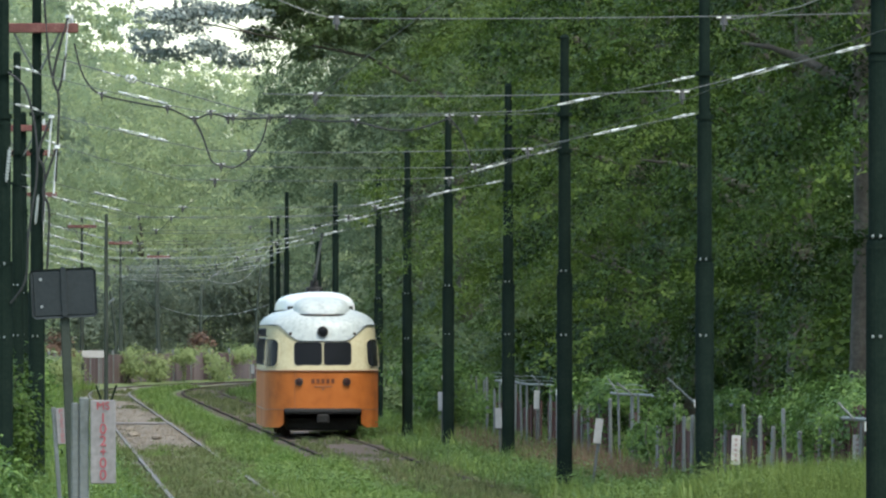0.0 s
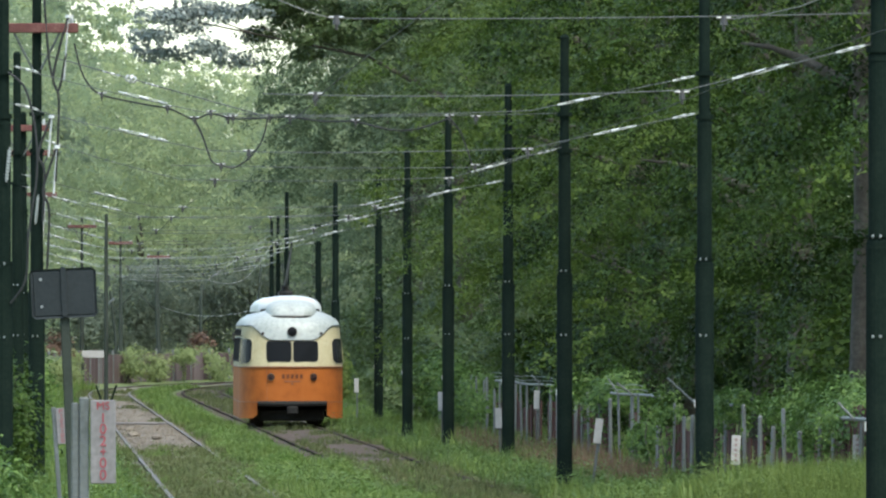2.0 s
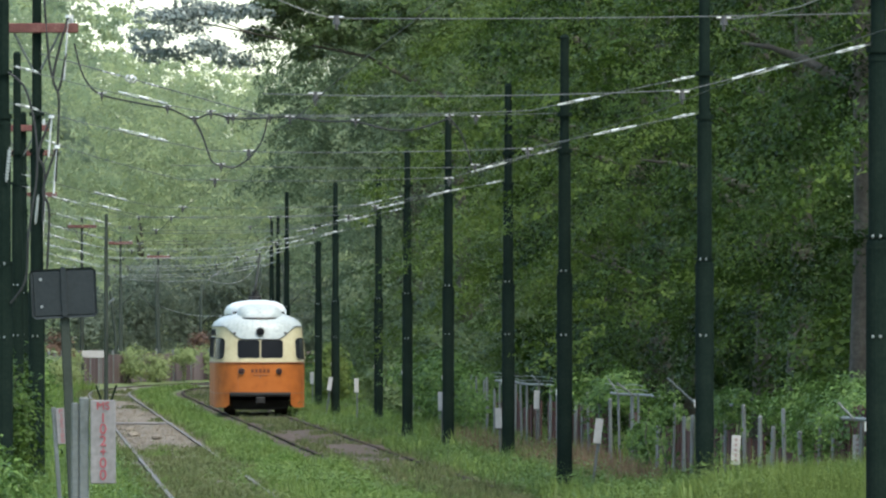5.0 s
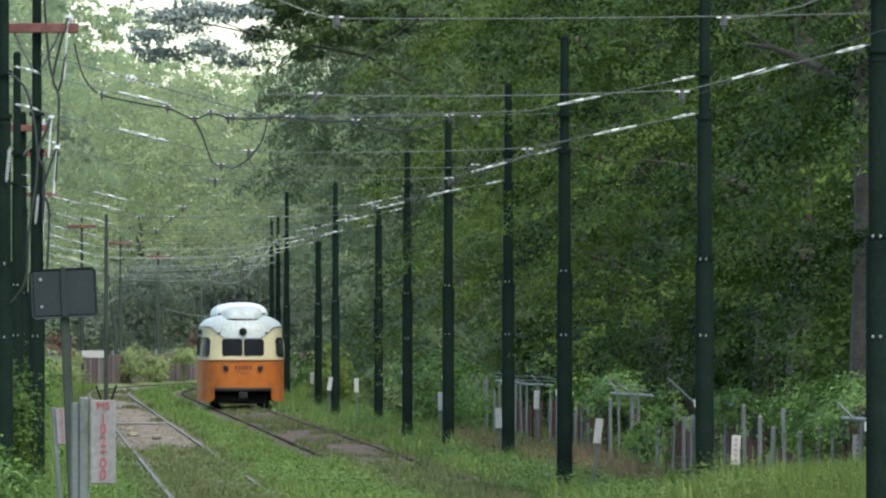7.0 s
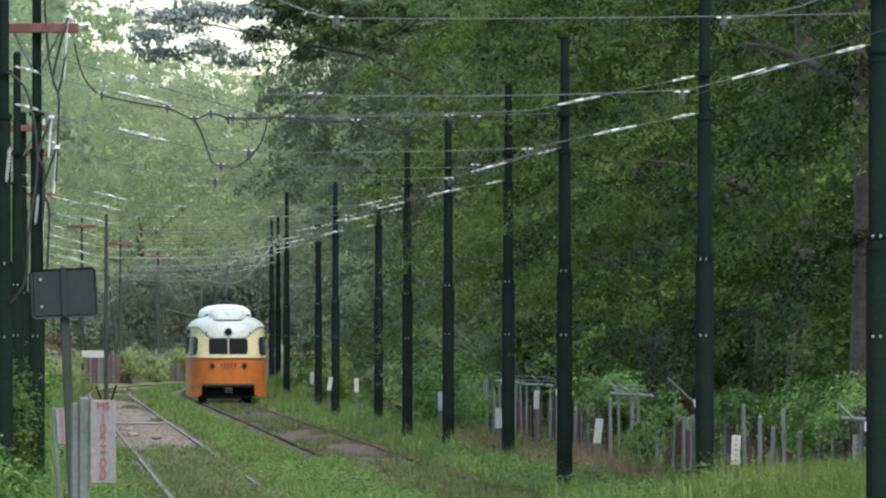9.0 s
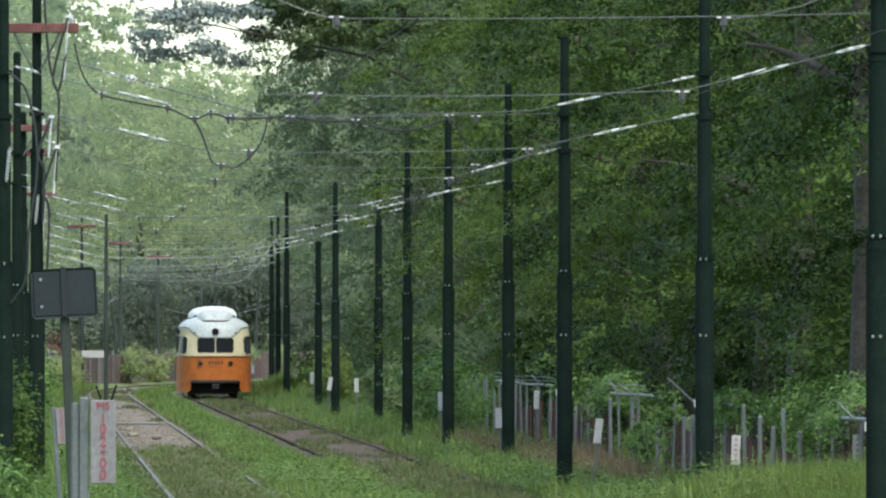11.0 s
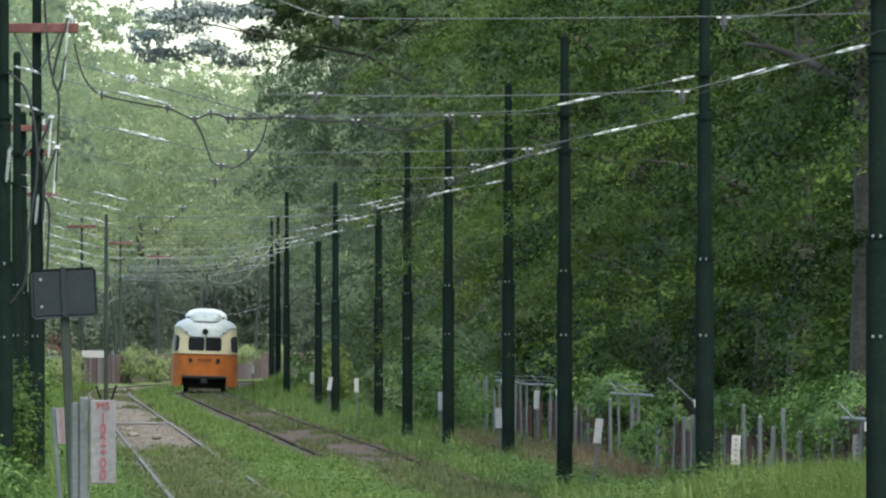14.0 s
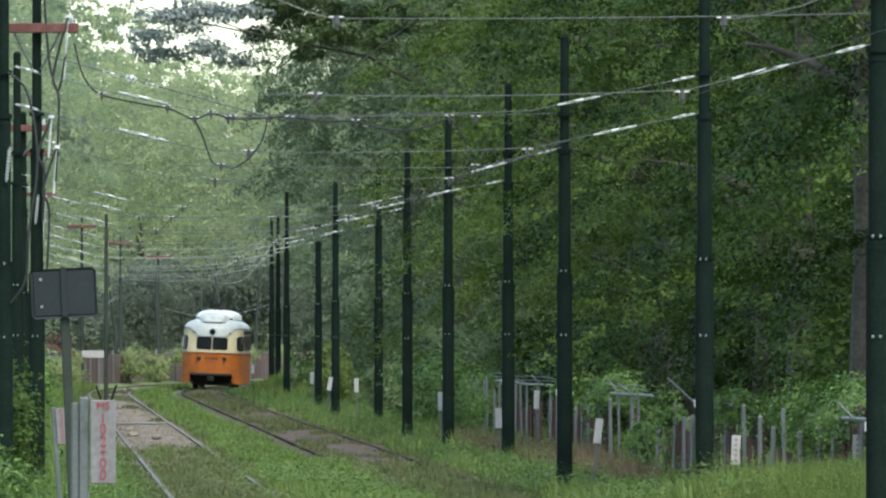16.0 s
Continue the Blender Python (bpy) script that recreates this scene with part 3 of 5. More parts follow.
def streetcar():
    car = base("streetcar", pose(RIGHT, 220, 0), "orange and cream streamlined streetcar with grey-white roof on grassy track", "streetcar")
    flat = lambda z: (lambda u: z)
    part("lower_body", shell([ring(flat(0.62)), ring(flat(0.72)), ring(flat(1.0)), ring(flat(1.3)), ring(flat(1.48))]), M_ORANGE, car, "orange enamelled lower side panels")
    part("upper_body", shell([ring(flat(1.48), 0.0)] + [ring(lambda u, f=f: 1.48 + (roof_line(u) - 1.48) * f) for f in (0.05, 0.14, 0.4, 0.7, 0.9, 1.0)]), M_CREAM, car, "cream enamelled window band")
    rows = [ring(lambda u: roof_line(u), 0.012)] + [ring(lambda u, f=f: roof_line(u) + (2.92 - roof_line(u)) * f, 0.012) for f in (0.02, 0.2, 0.4, 0.55, 0.65, 0.75, 0.83, 0.9, 0.95, 1.0)]
    part("roof", shell(rows, True), M_ROOF, car, "grey-white painted roof with rounded shoulders")
    part("belt_rail", shell([ring(flat(1.455), 0.002), ring(flat(1.46), 0.022), ring(flat(1.49), 0.022), ring(flat(1.495), 0.002)]), M_TRIM, car, "dull red-brown belt rail")
    part("skirt_seam", shell([ring(flat(0.612), 0.001), ring(flat(0.614), 0.008), ring(flat(0.628), 0.008), ring(flat(0.63), 0.001)]), M_TRIM, car)
    part("gutter", shell([ring(lambda u: roof_line(u) - 0.012, 0.004), ring(lambda u: roof_line(u) - 0.004, 0.028), ring(lambda u: roof_line(u) + 0.012, 0.028), ring(lambda u: roof_line(u) + 0.018, 0.01)]), M_POST, car, "dark grey roof gutter")
    # skirts at both sides and round the corners, cut away under the tail
    for sx in (-1, 1):
        us = [sx * (0.41 + 0.59 * i / 14) for i in range(15)]
        edge = [(skin(u, 0.62), skin(u, 0.62, -0.03)) for u in us]
        edge += [(Vector((p.x * 0.95, CAR_L - p.y * 1.3, p.z)), Vector((q.x * 0.95, CAR_L - q.y * 1.3, q.z))) for p, q in reversed(edge)]
        verts, faces = [], []
        for i, (p, q) in enumerate(edge):
            f = min(1.0, min(i, len(edge) - 1 - i) / 2)
            zb = 0.30 - 0.08 * f
            verts += [p, Vector((p.x, p.y, zb)), Vector((q.x, q.y, zb)), q]
        for i in range(len(edge) - 1):
            for j in range(3):
                faces.append((i * 4 + j, i * 4 + j + 1, i * 4 + 5 + j, i * 4 + 4 + j))
        part("skirt", mesh_from("skirt", verts, faces), M_ORANGE, car)
    # bumper under the tail
    verts, faces = [], []
    for i in range(17):
        x = -0.84 + 1.68 * i / 16
        for z, o in ((0.52, 0.0), (0.52, 0.05), (0.60, 0.06), (0.645, 0.03), (0.645, 0.0)):
            verts.append(tail_x(x, z, o))
    for i in range(16):
        for j in range(4):
            faces.append((i * 5 + j, i * 5 + j + 1, i * 5 + 6 + j, i * 5 + 5 + j))
    part("bumper", mesh_from("bumper", verts, faces, True), M_UNDER, car, "dark bumper across the tail")
    bm = bmesh.new()
    box(bm, 0, 7, 0.52, 2.2, 12.4, 0.2)
    # This block is added: it blackens the shade under the tail.
    box(bm, 0, 1.1, 0.36, 1.62, 0.6, 0.42, bevel=0.05)
    box(bm, 0, 6.9, 0.40, 1.3, 3.0, 0.4, bevel=0.05)
    part("underframe", bm, M_UNDER, car, "black underframe, one block filling the shade under the tail")
    bm = bmesh.new()
    box(bm, 0, 0.35, 0.42, 0.16, 0.8, 0.14, bevel=0.03)
    box(bm, 0, -0.08, 0.42, 0.26, 0.12, 0.2, bevel=0.03)
    part("coupler", bm, M_UNDER, car)
    for y in (3.6, 10.4):
        bm = bmesh.new()
        box(bm, 0, y, 0.36, 1.7, 2.4, 0.16, bevel=0.04)
        for sx in (-1, 1):
            box(bm, sx * 0.92, y, 0.33, 0.12, 2.5, 0.2, bevel=0.04)
        truck = part("truck", bm, M_UNDER, car, "black frame of the truck")
        for dy in (-0.95, 0.95):
            for sx in (-1, 1):
                bm = bmesh.new()
                rod(bm, (sx * 0.68, y + dy, 0.325), (sx * 0.81, y + dy, 0.325), 0.325, 0.325, 24)
                rod(bm, (sx * 0.66, y + dy, 0.325), (sx * 0.69, y + dy, 0.325), 0.35, 0.35, 24)
                part("wheel", bm, M_RAIL, truck)
    # tail windows, corner windows, side windows
    for cx in (-0.325, 0.325):
        window(car, lambda a, z, o: tail_x(a, z, o), cx, 1.86, 0.58, 0.47, 0.07)
    bm = bmesh.new()
    rod(bm, tail_x(0, 1.62, 0.012), tail_x(0, 2.1, 0.012), 0.018, n=8)
    part("window_post", bm, M_CREAM, car)
    def side(s):
        def place(a, z, o):
            i, b = inset(z)
            if a < END:
                e = END - b * 0.55
                f = min(1.0, max(0.0, (END + b * 0.45 - a) / e))
                return Vector((s * ((CAR_W - i) * (1 - f ** 2.7) ** (1 / 2.7) + o), a, z))
            return Vector((s * ((CAR_W - i) * (1 - 0.05 * (a - END) / (CAR_L - 2.3 * END)) + o), a, z))
        return place
    for s in (-1, 1):
        pl = side(s)
        window(car, lambda a, z, o, s=s: skin(s * a, z, o), 0.735, 1.87, 0.45, 0.60, 0.12, M_CREAM)
        for k in range(10):
            window(car, pl, 2.1 + 0.98 * k + 0.35, 1.90, 0.80, 0.56, 0.07)
        for k in range(9):
            y = 2.0 + 1.05 * k
            window(car, pl, y + 0.45, 2.33, 0.7, 0.14, 0.06)
    for s in (-1, 1):
        disc(0.52 * s, 1.235, 0.085, 0.05, M_LAMP, car, "tail_light", "round tail light with a dark red lens", M_RED)
        disc(0.70 * s, 2.30, 0.035, 0.03, M_LAMP, car, "marker_light", "", M_RED)
    disc(0.0, 2.34, 0.12, 0.09, M_LAMP, car, "roof_lamp", "dark round lamp on the tail of the roof", M_GLASS)
    # car number as plain bars, and a small plate below
    for i in range(5):
        x = -0.22 + 0.11 * i
        bm = bmesh.new()
        p = tail_x(x, 1.25, 0.006)
        box(bm, p.x, p.y, p.z, 0.07, 0.01, 0.105)
        part("number_bar", bm, M_FIGURE, car)
    bm = bmesh.new()
    p = tail_x(0, 1.13, 0.006)
    box(bm, p.x, p.y, p.z, 0.40, 0.012, 0.022)
    box(bm, p.x, p.y, p.z - 0.06, 0.05, 0.02, 0.04)
    part("latch_bar", bm, M_TRIM, car)
    # panel seams on the tail
    for x, z0, z1 in ((-0.62, 0.66, 1.44), (0.02, 2.46, 2.70)):
        bm = bmesh.new()
        rod(bm, tail_x(x, z0, 0.014 if z0 > 2 else 0.001), tail_x(x, z1, 0.014 if z0 > 2 else 0.001), 0.006, n=6)
        part("seam", bm, M_TRIM, car)
    # roof hoods
    dome(car, "roof_hood", 0, 1.9, 12.6, 2.84, 3.24, 0.80, M_MONITOR, "long white ventilator hood", 0.8)
    bm = bmesh.new()
    box(bm, 0, 7.3, 2.86, 1.46, 10.2, 0.1)
    part("hood_base", bm, M_LAMP, car)
    dome(car, "tail_dome", 0, 0.52, 2.6, 2.70, 3.12, 0.63, M_ROOF, "grey-white rounded dome over the tail", 0.75, 3.4)
    # Dark line added round the dome's foot for contrast.
    verts, faces = [], []
    for i in range(25):
        a = math.pi * i / 24
        for r, z in ((0.0, 2.68), (0.03, 2.69), (0.03, 2.735), (0.0, 2.74)):
            verts.append(((0.60 + r) * math.copysign(abs(math.cos(a)) ** 0.6, math.cos(a)), 1.35 - (0.86 + r) * math.sin(a) ** 0.7, z))
    for i in range(24):
        for j in range(3):
            faces.append((i * 4 + j, i * 4 + j + 1, i * 4 + 5 + j, i * 4 + 4 + j))
    part("dome_foot_line", mesh_from("rim", verts, faces, True), M_LAMP, car)
    # trolley pole, its base and shoe
    bm = bmesh.new()
    box(bm, 0, 7.0, 3.29, 0.36, 1.3, 0.16, bevel=0.04)
    rod(bm, (0, 7.0, 3.3), (0, 7.0, 3.52), 0.12, 0.09, 14)
    tp = part("pole_base", bm, M_UNDER, car)
    bm = bmesh.new()
    rod(bm, (0, 7.2, 3.45), (0, 0.9, 4.47), 0.04, 0.028, 10)
    part("trolley_pole", bm, M_CABLE, car, "thin dark trolley pole up to the wire")
    bm = bmesh.new()
    box(bm, 0, 0.85, 4.51, 0.05, 0.2, 0.06, bevel=0.01)
    part("shoe", bm, M_RUBBER, car)
    # mirror at the front corner of the side
    bm = bmesh.new()
    rod(bm, (-1.2, 0.95, 2.24), (-1.40, 0.9, 2.27), 0.012, n=6)
    box(bm, -1.42, 0.9, 2.22, 0.05, 0.09, 0.2, bevel=0.015)
    part("side_mirror", bm, M_LAMP, car)
    return car


# ---- line poles ----
def line_pole(x, y, tall, label, paint, r=0.118, lean=(0, 0), tag=True, bands=(2.28, 3.2)):
    z0 = height(x, y)
    ob = base("line_pole", pose(x, y, z0 - 0.1, lean[0], lean[1], 0), label, "pole", "poles along the line")
    h = tall - z0 + 0.1
    bm = bmesh.new()
    k = -z0 + 0.1
    rod(bm, (0, 0, 0), (0, 0, 3.2 + k), r, r, 20)
    part("lower_tube", bm, paint, ob, smooth=False)
    bm = bmesh.new()
    rod(bm, (0, 0, 3.2 + k), (0, 0, 5.0 + k), r * 0.80, r * 0.78, 18)
    part("middle_tube", bm, paint, ob)
    bm = bmesh.new()
    rod(bm, (0, 0, 5.0 + k), (0, 0, h), r * 0.62, r * 0.56, 16)
    rod(bm, (0, 0, h), (0, 0, h + 0.05), r * 0.66, r * 0.3, 16)
    part("upper_tube", bm, paint, ob)
    for z, f in ((3.2, 1.04), (5.0, 0.84)):
        bm = bmesh.new()
        rod(bm, (0, 0, z + k - 0.06), (0, 0, z + k + 0.03), r * f, r * f * 0.86, 18)
        part("collar", bm, paint, ob)
    for z in bands:
        bm = bmesh.new()
        rod(bm, (0, 0, z + k - 0.010), (0, 0, z + k + 0.010), r * 1.04, n=18)
        band = part("steel_band", bm, paint, ob)
        for dx in (-0.5, 0.1):
            bm = bmesh.new()
            box(bm, r * dx, -r * (0.9 if dx < -0.2 else 1.02), z + k, 0.026, 0.03, 0.034, bevel=0.006)
            part("clip", bm, M_BAND, band)
    for z in (5.05, 5.6):
        bm = bmesh.new()
        rod(bm, (0, 0, z + k - 0.03), (0, 0, z + k + 0.03), r * 0.95, n=18)
        part("clamp", bm, paint, ob)
    bm = bmesh.new()
    rod(bm, (0, 0, 0), (0, 0, 0.34 + k * 0.5), r * 1.12, r * 1.08, 20)
    part("foot_sleeve", bm, paint, ob)
    if tag:
        bm = bmesh.new()
        box(bm, -r - 0.008, -0.02, 1.44 + k, 0.012, 0.05, 0.09)
        part("reflector", bm, M_INSUL, ob, "small white reflector tag")
    return ob


POLES_R = [(8.05, 95.0, 7.4), (8.4, 125.0, 7.4), (7.9, 148.8, 6.75), (8.6, 181.4, 6.83), (8.15, 197.0, 6.6), (8.27, 222.0, 6.35), (8.83, 257.0, 6.54), (8.39, 279.5, 6.5), (8.67, 306.4, 5.1), (8.59, 342.0, 7.1), (9.6, 396.0, 6.9), (9.7, 411.0, 6.9)]
POLES_L = [(-0.42, 125.0, 7.4), (0.0, 148.8, 7.6), (-0.36, 181.4, 7.4), (-0.3, 222.0, 7.2), (-0.06, 253.0, 7.3), (-0.35, 279.5, 7.0), (0.05, 330.0, 7.3), (0.2, 396.0, 7.0), (1.95, 430.0, 7.2), (4.3, 511.0, 7.2), (6.45, 529.0, 6.6)]


def crossarm(x, y, z=6.88, half=0.62):
    """A red-brown crossarm bolted to a pole, with insulators and cable ends."""
    ob = base("crossarm", pose(x, y - 0.16, z), "red-brown crossarm bolted to a line pole", "crossarm", "crossarms on the line poles")
    bm = bmesh.new()
    box(bm, 0, 0, 0, 2 * half, 0.11, 0.145, bevel=0.012)
    part("beam", bm, M_ARM, ob)
    for sx in (-1, 1):
        bm = bmesh.new()
        rod(bm, (sx * half * 0.55, 0.0, -0.07), (sx * 0.06, 0.06, -0.62), 0.018, n=8)
        part("brace", bm, M_POST, ob)
        bm = bmesh.new()
        rod(bm, (sx * (half - 0.1), 0, 0.07), (sx * (half - 0.1), 0, 0.20), 0.035, 0.025, 12)
        rod(bm, (sx * (half - 0.1), 0, 0.11), (sx * (half - 0.1), 0, 0.13), 0.05, 0.05, 12)
        part("insulator", bm, M_INSUL, ob)
    return ob


def sagging(a, b, sag, n=14):
    a, b = Vector(a), Vector(b)
    return [a.lerp(b, i / n) - Vector((0, 0, 4 * sag * (i / n) * (1 - i / n))) for i in range(n + 1)]


def wire(name, points, r, mat, label, group=""):
    return tagged(part(name, mesh_from(name, *tube(points, r, 5)), mat), label, "wire", group)


def strain_insulator(a, b, f0, f1, r=0.0095):
    """A pale strain insulator with its two eye ends, threaded on the wire from a to b."""
    a, b = Vector(a), Vector(b)
    p, q = a.lerp(b, f0), a.lerp(b, f1)
    d = (q - p)
    ob = base("strain_insulator", Matrix.Translation(p), "pale rod insulator with clevis ends in a span wire", "insulator", "insulators in the span wires")
    off = Vector((0, 0, r * 1.1)) - d * (d.z * r * 1.1 / d.length_squared)
    for k in (-1, 1):
        bm = bmesh.new()
        rod(bm, d * 0.08 + off * k, d * 0.92 + off * k, r * 0.45, n=6)
        part("rod", bm, M_INSUL, ob)
    bm = bmesh.new()
    rod(bm, d * 0.42, d * 0.60, r * 2.1, n=8)
    part("knob", bm, M_INSUL, ob)
    for f, g in ((0.0, 0.2), (0.8, 1.0)):
        bm = bmesh.new()
        rod(bm, d * f, d * g, r * 1.3, r * 0.8, n=6)
        part("clevis", bm, M_INSUL, ob)
    return ob


def hanger(x, y, z, r=0.045):
    ob = base("wire_hanger", pose(x, y, z), "dark round wire hanger on a span wire", "wire hanger", "hangers on the span wires")
    bm = bmesh.new()
    rod(bm, (0, 0, -0.05), (0, 0, 0.04), r, r * 0.7, 10)
    rod(bm, (0, 0, -0.1), (0, 0, -0.05), r * 0.4, n=8)
    part("bell", bm, M_LAMP, ob)
    bm = bmesh.new()
    rod(bm, (-0.07, 0, 0.02), (0.07, 0, 0.02), 0.015, n=8)
    part("clip", bm, M_BAND, ob)


def overhead():
    spans = []
    for x, y, h in POLES_R:
        left = min(POLES_L, key=lambda p: abs(p[1] - y))
        lx = -0.35 + bend(y) * 0.9 if abs(left[1] - y) > 6 else left[0]
        ly = left[1] if abs(left[1] - y) <= 6 else y
        spans.append((x, y, lx, ly))
    for x, y, lx, ly in spans:
        cl, cr = LEFT + bend(y), RIGHT + bend(y)
        hi = 5.36 if y < 100 else 5.58
        if min(abs(y - v) for v in (95.0, 148.8, 279.5, 306.4)) < 1:
            wire("span_wire", sagging((cl + 0.2 if y < 200 else lx, y, hi - 0.02), (x, y, hi + 0.04), 0.02, 8), 0.0055, M_WIRE, "thin grey steel span wire between the line poles", "span wires")
            for hx in (cl + 0.2, cr + 0.4):
                hanger(hx, y, hi - 0.03, 0.04)
        tiers = (0.0, 0.47) if abs(y - 125) < 1 else (0.0, 0.28) if y > 200 else (0.0,)
        for up in tiers:
            pl, wl, wr, pr = (lx, ly, 5.24 + up), (cl - 0.5, y, 4.62 + up), (min(cr + 0.05, x - 1.5), y, 4.66 + up), (x, y, 5.12 + up)
            # Far spans are thicker, then paler: their sky glint is painted on.
            wire("span_wire", (sagging(pl, wl, 0.03, 5) if y > 100 else [Vector(wl)]) + sagging(wl, wr, 0.04, 6)[1:] + sagging(wr, pr, 0.0, 3)[1:], 0.0055 if y < 250 else 0.0068, M_WIRE if y < 300 else M_WIREGLINT, "thin grey steel span wire carrying the trolley wires", "span wires")
            if y > 100 and abs(y - 148.8) > 1:
                strain_insulator(pl, wl, 0.56 - 0.3 * (0 < up < 0.4), 0.80 - 0.3 * (0 < up < 0.4))
            g = 1 / (x - wr[0])
            reach = 1.85 if up > 0.4 else 1.1 if up else 1.4
            strain_insulator(wr, pr, max(0.0, 1 - reach * g), max(0.0, 1 - reach * g) + 0.54 * g)
            strain_insulator(wr, pr, 1 - 0.40 * g, 1 - 0.12 * g, 0.0095)
            if y > 110:
                strain_insulator(pl, wl, 0.06, 0.17, 0.0095)
        hanger(cl, y, 4.60, 0.03)
        hanger(cr, y, 4.62, 0.03)
    ys = [60 + 10 * i for i in range(47)]
    for c in (LEFT, RIGHT):
        wire("trolley_wire", [(c + bend(y), y, 4.56 + 0.02 * math.cos(y * 0.22)) for y in ys], 0.0045, M_COPPER, "grooved grey trolley wire above the track", "trolley wires")
    wire("span_wire", [(2.0, 148.6, 4.83), (2.75, 148.6, 4.82), (4.6, 148.6, 4.79), (6.55, 148.6, 4.80), (7.9, 148.75, 5.12)], 0.0055, M_WIRE, "thin grey steel wire tying the feeder taps", "span wires")
    # black feeder cable from the crossarm across the upper span, with its taps
    Y = 148.6
    cab = [(0.56, Y, 6.65), (0.66, Y, 6.25), (0.80, Y, 6.0), (0.97, Y, 5.88), (1.2, Y, 5.82), (1.6, Y, 5.74), (1.95, Y, 5.68), (2.15, Y, 5.60), (2.35, Y, 5.52), (2.6, Y, 5.60), (2.93, Y, 5.53), (3.3, Y, 5.53), (3.75, Y, 5.55), (4.3, Y, 5.49), (4.76, Y, 5.48), (5.3, Y, 5.36), (5.7, Y, 5.38), (6.17, Y, 5.54)]
    wire("feeder_cable", smooth_line(cab), 0.015, M_CABLE, "drooping black feeder cable clipped to the span", "feeder cables")
    wire("feeder_tap", smooth_line([(2.35, Y, 5.52), (2.46, Y, 5.3), (2.55, Y, 5.05), (2.62, Y, 4.88), (2.75, Y, 4.83)]), 0.016, M_CABLE, "thin black tap cable hanging to the trolley wire", "feeder cables")
    wire("feeder_tap", smooth_line([(3.45, Y, 5.55), (3.36, Y, 5.2), (3.18, Y, 4.95), (2.95, Y, 4.8), (2.75, Y, 4.83)]), 0.013, M_CABLE, "thin black tap cable hanging to the trolley wire", "feeder cables")
    wire("feeder_tap", smooth_line([(6.17, Y, 5.54), (6.32, Y, 5.35), (6.42, Y, 5.1), (6.5, Y, 4.86)]), 0.013, M_CABLE, "thin black tap cable hanging to the trolley wire", "feeder cables")
    for x, z in ((0.97, 5.89), (1.95, 5.69), (2.35, 5.53), (2.6, 5.62), (2.93, 5.55), (3.47, 5.56), (3.78, 5.54), (4.76, 5.49), (6.17, 5.56), (2.75, 4.83), (6.55, 4.82)):
        hanger(x, Y, z, 0.028)
    # upper stay with two insulators and a turnbuckle from the left pole
    a, b = (0.05, 148.7, 6.5), (3.4, 148.7, 5.57)
    wire("stay_wire", sagging(a, b, 0.0, 3), 0.010, M_WIRE, "thin grey stay wire running down from a line pole", "stay wires")
    strain_insulator(a, b, 0.28, 0.36)
    strain_insulator(a, b, 0.38, 0.43, 0.035)
    strain_insulator(a, b, 0.47, 0.53)
    wire("guy_wire", [(2.86, 95.0, 5.33), (2.60, 95.0, 5.40), (2.2, 95.0, 5.56), (1.9, 95.0, 5.7)], 0.0055, M_WIRE, "thin grey guy wire at a hanger", "guy wires")
    wire("guy_wire", [(6.57, 95.0, 5.33), (6.95, 95.0, 5.38), (7.3, 95.0, 5.46), (8.05, 95.0, 5.75)], 0.0055, M_WIRE, "thin grey guy wire at a hanger", "guy wires")
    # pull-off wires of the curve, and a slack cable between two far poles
    wire("pull_off_wire", [(7.0, 408.0, 4.47), (8.6, 409.0, 5.57), (9.65, 411.0, 6.32)], 0.009, M_WIREGLINT, "pull-off wire of the curve, pale with a painted glint", "pull-off wires")
    wire("pull_off_wire", smooth_line([(7.0, 408.0, 4.47), (7.7, 408.5, 4.32), (8.45, 409.0, 4.46), (9.2, 410.0, 5.2), (9.65, 411.0, 5.9)]), 0.009, M_WIREGLINT, "pull-off wire of the curve, pale with a painted glint", "pull-off wires")
    wire("pull_off_wire", smooth_line([(3.6, 408.0, 4.5), (5.4, 408.0, 4.40), (7.0, 408.0, 4.47)]), 0.008, M_WIREGLINT, "pull-off wire of the curve, pale with a painted glint", "pull-off wires")
    wire("slack_cable", sagging((6.45, 529.0, 3.75), (9.7, 411.0, 3.5), 0.55, 16), 0.009, M_WIREGLINT, "slack cable between two far poles, pale with a painted glint", "slack cables")
    for x, y, z in ((-0.34, 124.86, 4.62), (0.02, 148.66, 4.35)):
        ob = base("insulator_string", pose(x, y, z, 0, 6, 0), "string of small pale disc insulators on a line pole", "insulator", "insulator strings")
        bm = bmesh.new()
        for i in range(9):
            rod(bm, (0, 0, -0.042 * i), (0, 0, -0.042 * i - 0.03), 0.03, 0.02, 10)
        rod(bm, (0, 0, -0.4), (0, 0, 0.04), 0.009, n=6)
        part("insulator_body", bm, M_INSUL, ob)
    # surge arresters and hanging cables at the crossarm ends
    for x, y, z, l in ((0.47, 148.6, 7.05, 0.95), (0.22, 148.6, 5.55, 0.6), (0.30, 148.6, 5.1, 0.7), (0.10, 252.8, 6.84, 1.4), (0.30, 329.8, 6.84, 1.5)):
        ob = base("arrester", pose(x, y, z, 0, 4, 0), "pale rod arrester hanging with a black cable", "arrester", "arresters on the line poles")
        bm = bmesh.new()
        rod(bm, (0, 0, -l), (0, 0, 0), 0.016, 0.016, 10)
        rod(bm, (0, 0, -0.02), (0, 0, 0.03), 0.05, 0.04, 10)
        part("rod", bm, M_INSUL, ob)
